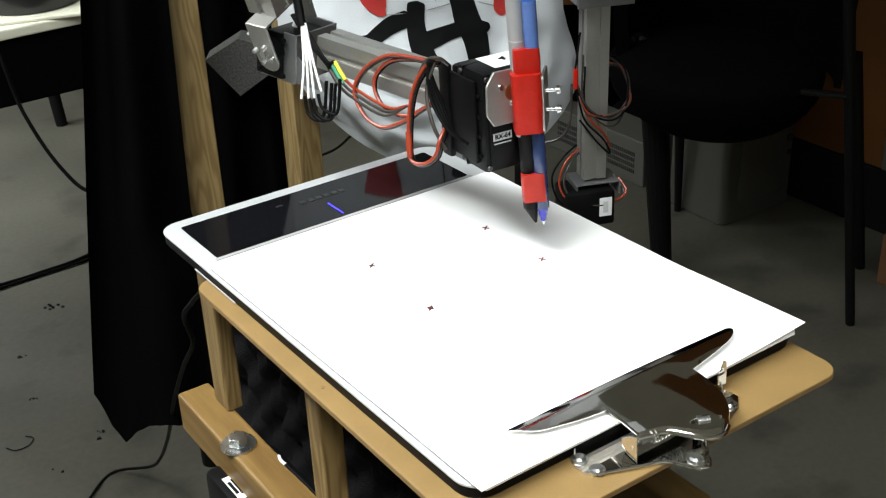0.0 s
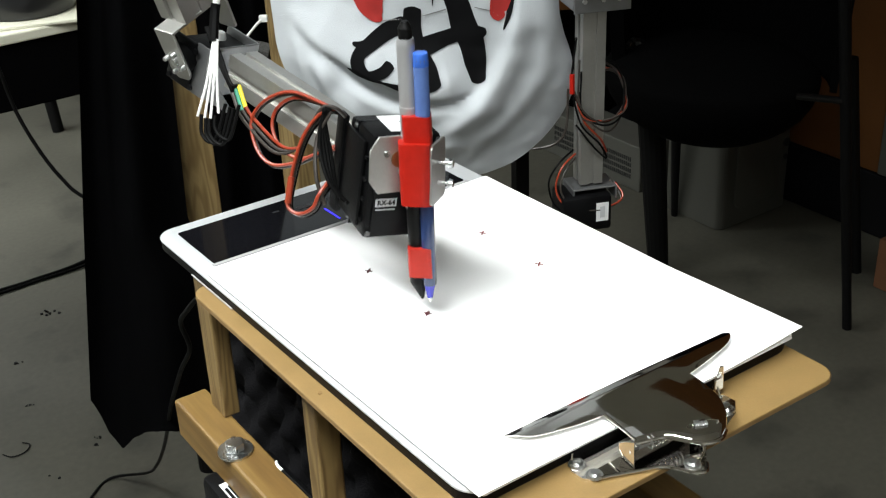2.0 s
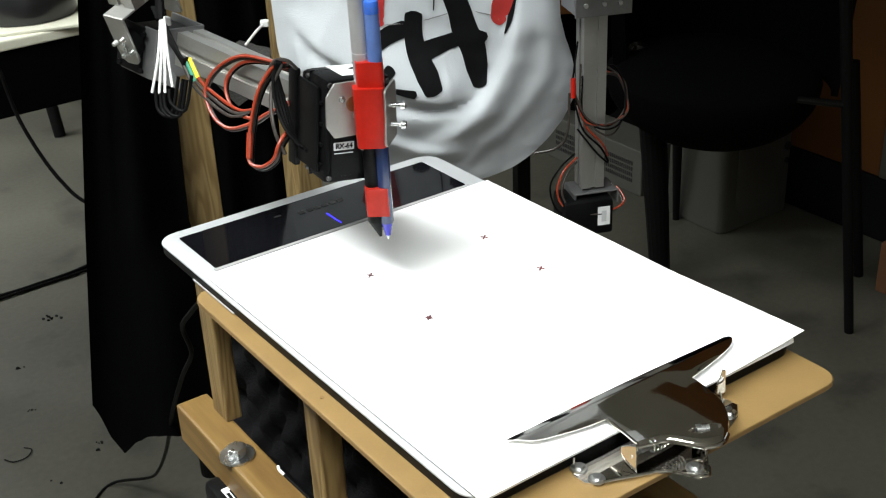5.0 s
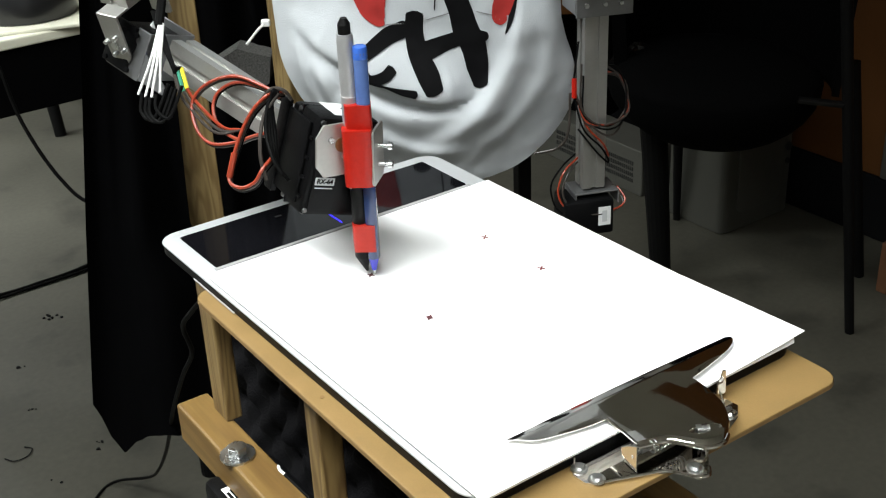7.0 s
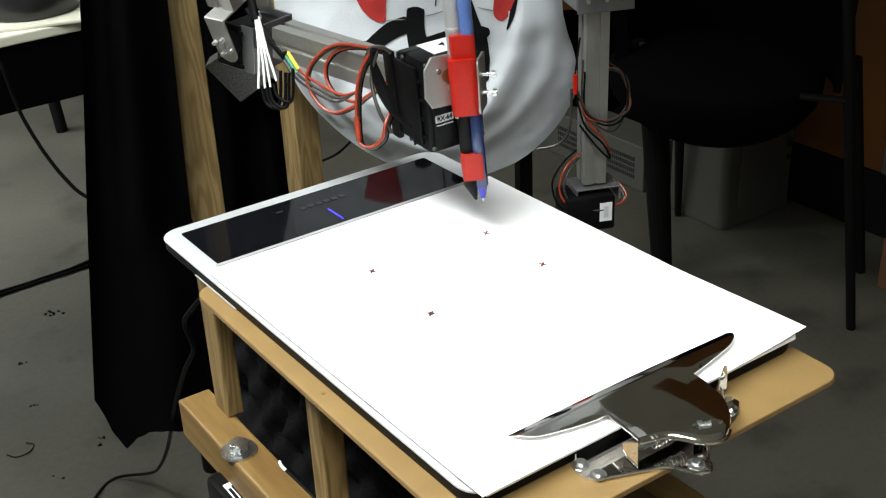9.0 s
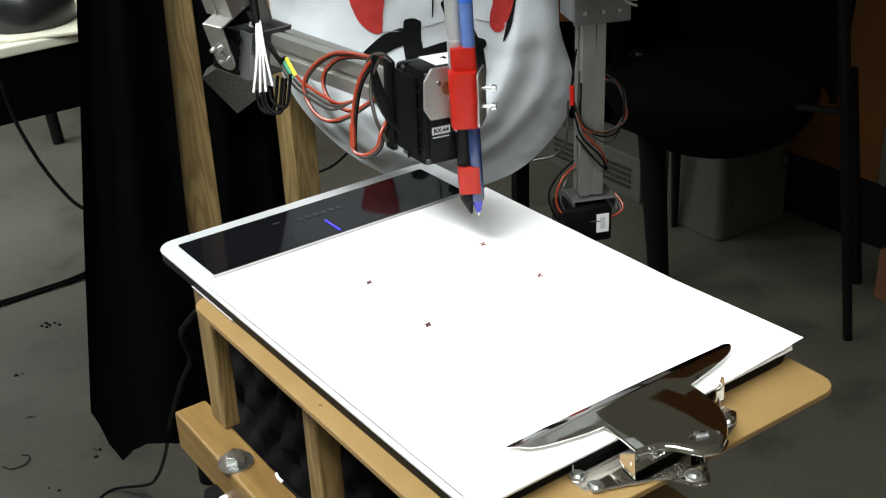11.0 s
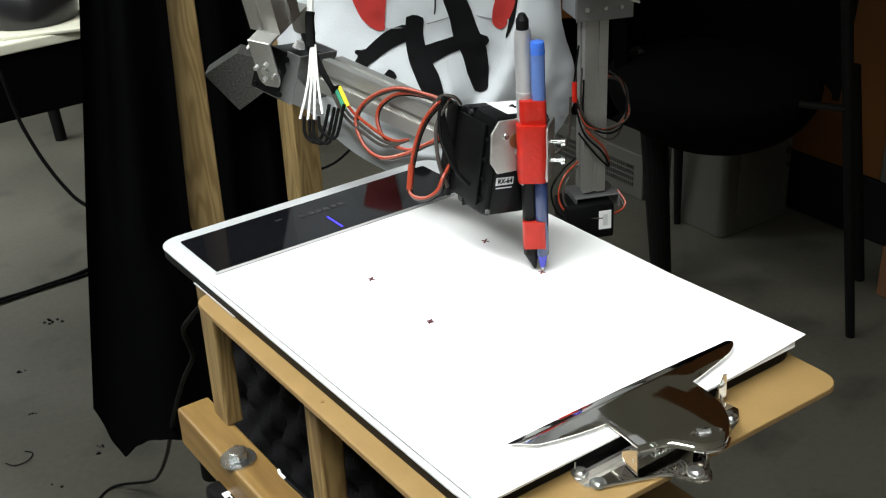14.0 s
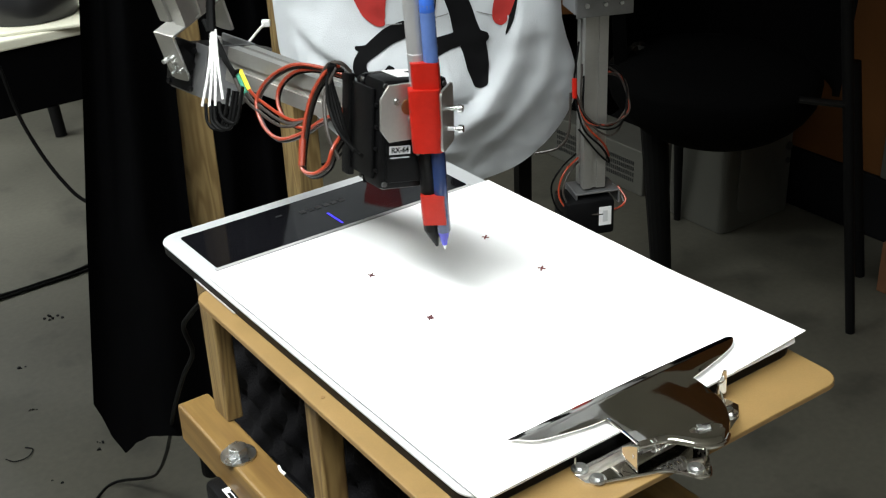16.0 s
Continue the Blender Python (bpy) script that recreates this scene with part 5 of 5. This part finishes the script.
def computers():
    pc = thing("computer_tower", "beige desktop computer tower on the floor", "computer", (1.527, 0.918, 0))
    bm = prism(rounded(0.205, 0.16, 0.018), 0.40, bevel=0.006)
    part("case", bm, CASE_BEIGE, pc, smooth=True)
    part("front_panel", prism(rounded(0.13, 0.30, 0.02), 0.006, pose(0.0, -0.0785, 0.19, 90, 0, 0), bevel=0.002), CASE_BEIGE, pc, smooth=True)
    for k, z in enumerate((0.212, 0.193, 0.150, 0.118)):
        part("button", rod((0.082, -0.078, z), (0.082, -0.083, z), 0.006 if k != 2 else 0.009, None, 16), CASE_DARK, pc)
    bx = thing("metal_case", "pale metal equipment case with rows of vent slots", "equipment case", (1.485, 1.36, 0))
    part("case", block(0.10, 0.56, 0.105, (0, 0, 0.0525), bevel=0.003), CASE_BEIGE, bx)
    slot = part("slot", block(0.003, 0.0028, 0.0085), CASE_DARK, bx)
    slot.location = (-0.0500, -0.25, 0.030)
    for r in range(4):
        for k in range(42):
            if r or k:
                s = slot.copy()
                scene.collection.objects.link(s)
                s.location = (-0.0500, -0.25 + 0.0062 * k, 0.030 + 0.0135 * r)
    box = part("cardboard_box", block(0.20, 0.22, 0.10, (0, 0, 0.05), bevel=0.003), CARDBOARD)
    box.location = (1.575, 0.395, 0)
    tagged(box, "brown cardboard box on the floor", "box")
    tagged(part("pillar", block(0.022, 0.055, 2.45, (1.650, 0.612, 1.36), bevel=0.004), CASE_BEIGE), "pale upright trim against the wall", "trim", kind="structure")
    # black curtain hung across the far end, clear of the floor
    bm = bmesh.new()
    rows = []
    for j in range(31):
        row = []
        for i in range(121):
            s = i / 120
            z = 0.10 + 0.012 * math.sin(s * 40) + 1.1 * (j / 30) ** 1.4
            row.append(bm.verts.new((2.1 * s, 0.03 * math.sin(s * 95 + noise.noise((s * 9, z, 0)) * 2), z)))
        rows.append(row)
    for a, c in zip(rows, rows[1:]):
        for i in range(120):
            bm.faces.new((a[i], a[i + 1], c[i + 1], c[i]))
    ext = bmesh.ops.extrude_face_region(bm, geom=list(bm.faces))
    bmesh.ops.translate(bm, vec=(0, 0.002, 0), verts=[v for v in ext["geom"] if isinstance(v, bmesh.types.BMVert)])
    cur = part("black_curtain", bm, CHAIR_BLACK, smooth=True)
    cur.matrix_world = ROOM @ pose(0.12, 2.62, 0)
    tagged(cur, "black curtain across the back of the room", "curtain")
    ob = part("board", block(0.20, 0.018, 0.26, (0, 0, 0.13), bevel=0.002), BROWN_WALL)
    ob.matrix_world = ROOM @ pose(0.215, 2.55, 0.36)
    tagged(ob, "orange-brown board hung on the curtain", "board")


side_table()
far_stool()
floor_cables()
device()
chair()
computers()

# ---- what moves: seconds, place, turn ----
PEN_ROWS = [
    (0, 0.1651, -0.1250, 0.7729, -1.8, -2.2, -31.5),
    (0.5, 0.1438, -0.1226, 0.7773, -2.8, 0.0, -32.3),
    (1, 0.1092, -0.1234, 0.7793, -2.7, -0.2, -33.0),
    (1.5, 0.0915, -0.1311, 0.7863, -2.8, -0.5, -35.2),
    (2, 0.0770, -0.1347, 0.7587, -2.8, 2.2, -40.5),
    (2.5, 0.0748, -0.1341, 0.7490, -2.0, 2.8, -42.3),
    (3, 0.0758, -0.1332, 0.7496, -2.0, 2.7, -42.3),
    (3.5, 0.0890, -0.1299, 0.7760, -3.6, 0.0, -36.9),
    (4, 0.0901, -0.1226, 0.7892, -7.5, -0.3, -34.2),
    (4.2, 0.0921, -0.0967, 0.7669, -11.4, 0.4, -32.2),
    (5, 0.0830, -0.0820, 0.7790, 0.3, 1.5, -34.0),
    (5.6, 0.0780, -0.0710, 0.7700, 1.5, 2.0, -33.9),
    (6.3, 0.0759, -0.0719, 0.7505, 0.5, 1.9, -35.0),
    (6.5, 0.0767, -0.0687, 0.7495, 0.6, 2.2, -34.5),
    (7, 0.0799, -0.0678, 0.7509, 0.2, 2.1, -32.9),
    (7.5, 0.0814, -0.0760, 0.7674, 1.3, 1.5, -30.7),
    (8, 0.1328, -0.0673, 0.7697, -0.8, -1.1, -29.1),
    (8.5, 0.1660, -0.0635, 0.7785, -2.2, -2.5, -31.7),
    (9, 0.1621, -0.0683, 0.7720, -0.9, -2.2, -32.9),
    (9.2, 0.1609, -0.0704, 0.7623, -1.8, -1.1, -33.3),
    (9.8, 0.1610, -0.0700, 0.7496, 1.0, 0.5, -34.0),
    (10.5, 0.1612, -0.0698, 0.7496, 1.0, 0.5, -34.0),
    (11.3, 0.1562, -0.0731, 0.7817, -2.7, -0.6, -34.0),
    (11.5, 0.1544, -0.0779, 0.7783, -3.0, -0.1, -34.9),
    (12, 0.1600, -0.0951, 0.7660, -2.8, -0.2, -35.9),
    (12.5, 0.1722, -0.1112, 0.7785, -3.5, -2.5, -36.0),
    (13, 0.1702, -0.1155, 0.7583, -3.4, -1.3, -35.8),
    (13.5, 0.1640, -0.1257, 0.7493, -2.9, 0.6, -36.4),
    (14, 0.1653, -0.1244, 0.7498, -1.2, 0.4, -36.2),
    (14.5, 0.1739, -0.1152, 0.7626, -1.9, -1.6, -35.2),
    (15, 0.1578, -0.1287, 0.7790, -1.9, -0.4, -35.8),
    (15.5, 0.1210, -0.1246, 0.7784, -0.5, -0.1, -38.1),
    (16, 0.0949, -0.1226, 0.7843, -1.7, 0.2, -37.5),
]
FORE_ROWS = [
    (0, 0.1563, -0.1024, 0.8598, -1.3, 2.4, -5.1),
    (0.5, 0.1390, -0.1003, 0.8647, -2.5, 1.6, -6.4),
    (1, 0.1044, -0.1010, 0.8666, -2.3, 3.9, -8.6),
    (1.5, 0.0871, -0.1081, 0.8735, -2.8, 4.6, -9.5),
    (2, 0.0780, -0.1142, 0.8465, 3.3, 12.2, -10.4),
    (2.5, 0.0762, -0.1150, 0.8372, 5.4, 14.6, -10.5),
    (3, 0.0772, -0.1141, 0.8378, 5.1, 14.7, -10.0),
    (3.5, 0.0868, -0.1063, 0.8630, -0.8, 7.0, -9.9),
    (4, 0.0897, -0.0940, 0.8748, -4.6, 5.5, -9.0),
    (4.2, 0.0945, -0.0638, 0.8509, -0.8, 11.3, -6.6),
    (5, 0.0781, -0.0648, 0.8675, -1.3, 9.7, -6.0),
    (5.6, 0.0727, -0.0558, 0.8588, 0.8, 14.2, -5.1),
    (6.3, 0.0716, -0.0551, 0.8391, 3.2, 20.1, -3.6),
    (6.5, 0.0725, -0.0525, 0.8382, 4.1, 20.5, -3.4),
    (7, 0.0756, -0.0511, 0.8395, 3.6, 20.0, -3.2),
    (7.5, 0.0746, -0.0604, 0.8561, 1.0, 14.2, -4.7),
    (8, 0.1238, -0.0471, 0.8572, -0.8, 4.9, -3.6),
    (8.5, 0.1572, -0.0400, 0.8652, -3.3, -0.9, -4.8),
    (9, 0.1532, -0.0466, 0.8592, -0.7, -0.4, -5.1),
    (9.2, 0.1542, -0.0482, 0.8495, -0.3, 1.2, -6.8),
    (9.8, 0.1542, -0.0528, 0.8379, 1.9, 8.7, -5.9),
    (10.5, 0.1544, -0.0526, 0.8379, 0.8, 9.2, -5.4),
    (11.3, 0.1512, -0.0502, 0.8688, -3.3, 2.8, -5.0),
    (11.5, 0.1506, -0.0550, 0.8655, -4.1, 2.5, -5.1),
    (12, 0.1564, -0.0723, 0.8533, -1.7, 5.0, -4.3),
    (12.5, 0.1664, -0.0856, 0.8648, -5.2, 3.9, -3.0),
    (13, 0.1657, -0.0911, 0.8450, 0.1, 8.2, -2.3),
    (13.5, 0.1616, -0.1035, 0.8368, 1.7, 13.3, -1.3),
    (14, 0.1611, -0.1042, 0.8377, 1.6, 12.4, -1.5),
    (14.5, 0.1675, -0.0924, 0.8496, -1.2, 7.3, -2.4),
    (15, 0.1531, -0.1069, 0.8664, -3.8, 4.3, -4.5),
    (15.5, 0.1162, -0.1045, 0.8663, -5.1, 8.6, -6.7),
    (16, 0.0913, -0.1014, 0.8720, -6.4, 10.9, -8.2),
]


def motions():
    back = Matrix.Translation(-ROBOT_AT)
    walk(PENS, [(t, back @ pose(*r)) for t, *r in PEN_ROWS])
    walk(FORE, [(t, back @ pose(*r)) for t, *r in FORE_ROWS])
    rows = []
    for t, *r in FORE_ROWS:
        fore = pose(*r)
        e = fore @ SHAFT
        x = fore.to_3x3() @ HINGE
        x.z *= 0.35
        x.normalize()
        z = Vector((0, 0, 1))
        z = (z - x * z.z).normalized()
        y = z.cross(x)
        m = Matrix(((x.x, y.x, z.x, e.x), (x.y, y.y, z.y, e.y), (x.z, y.z, z.z, e.z), (0, 0, 0, 1)))
        rows.append((t, back @ m))
    walk(UPPER, rows)


motions()
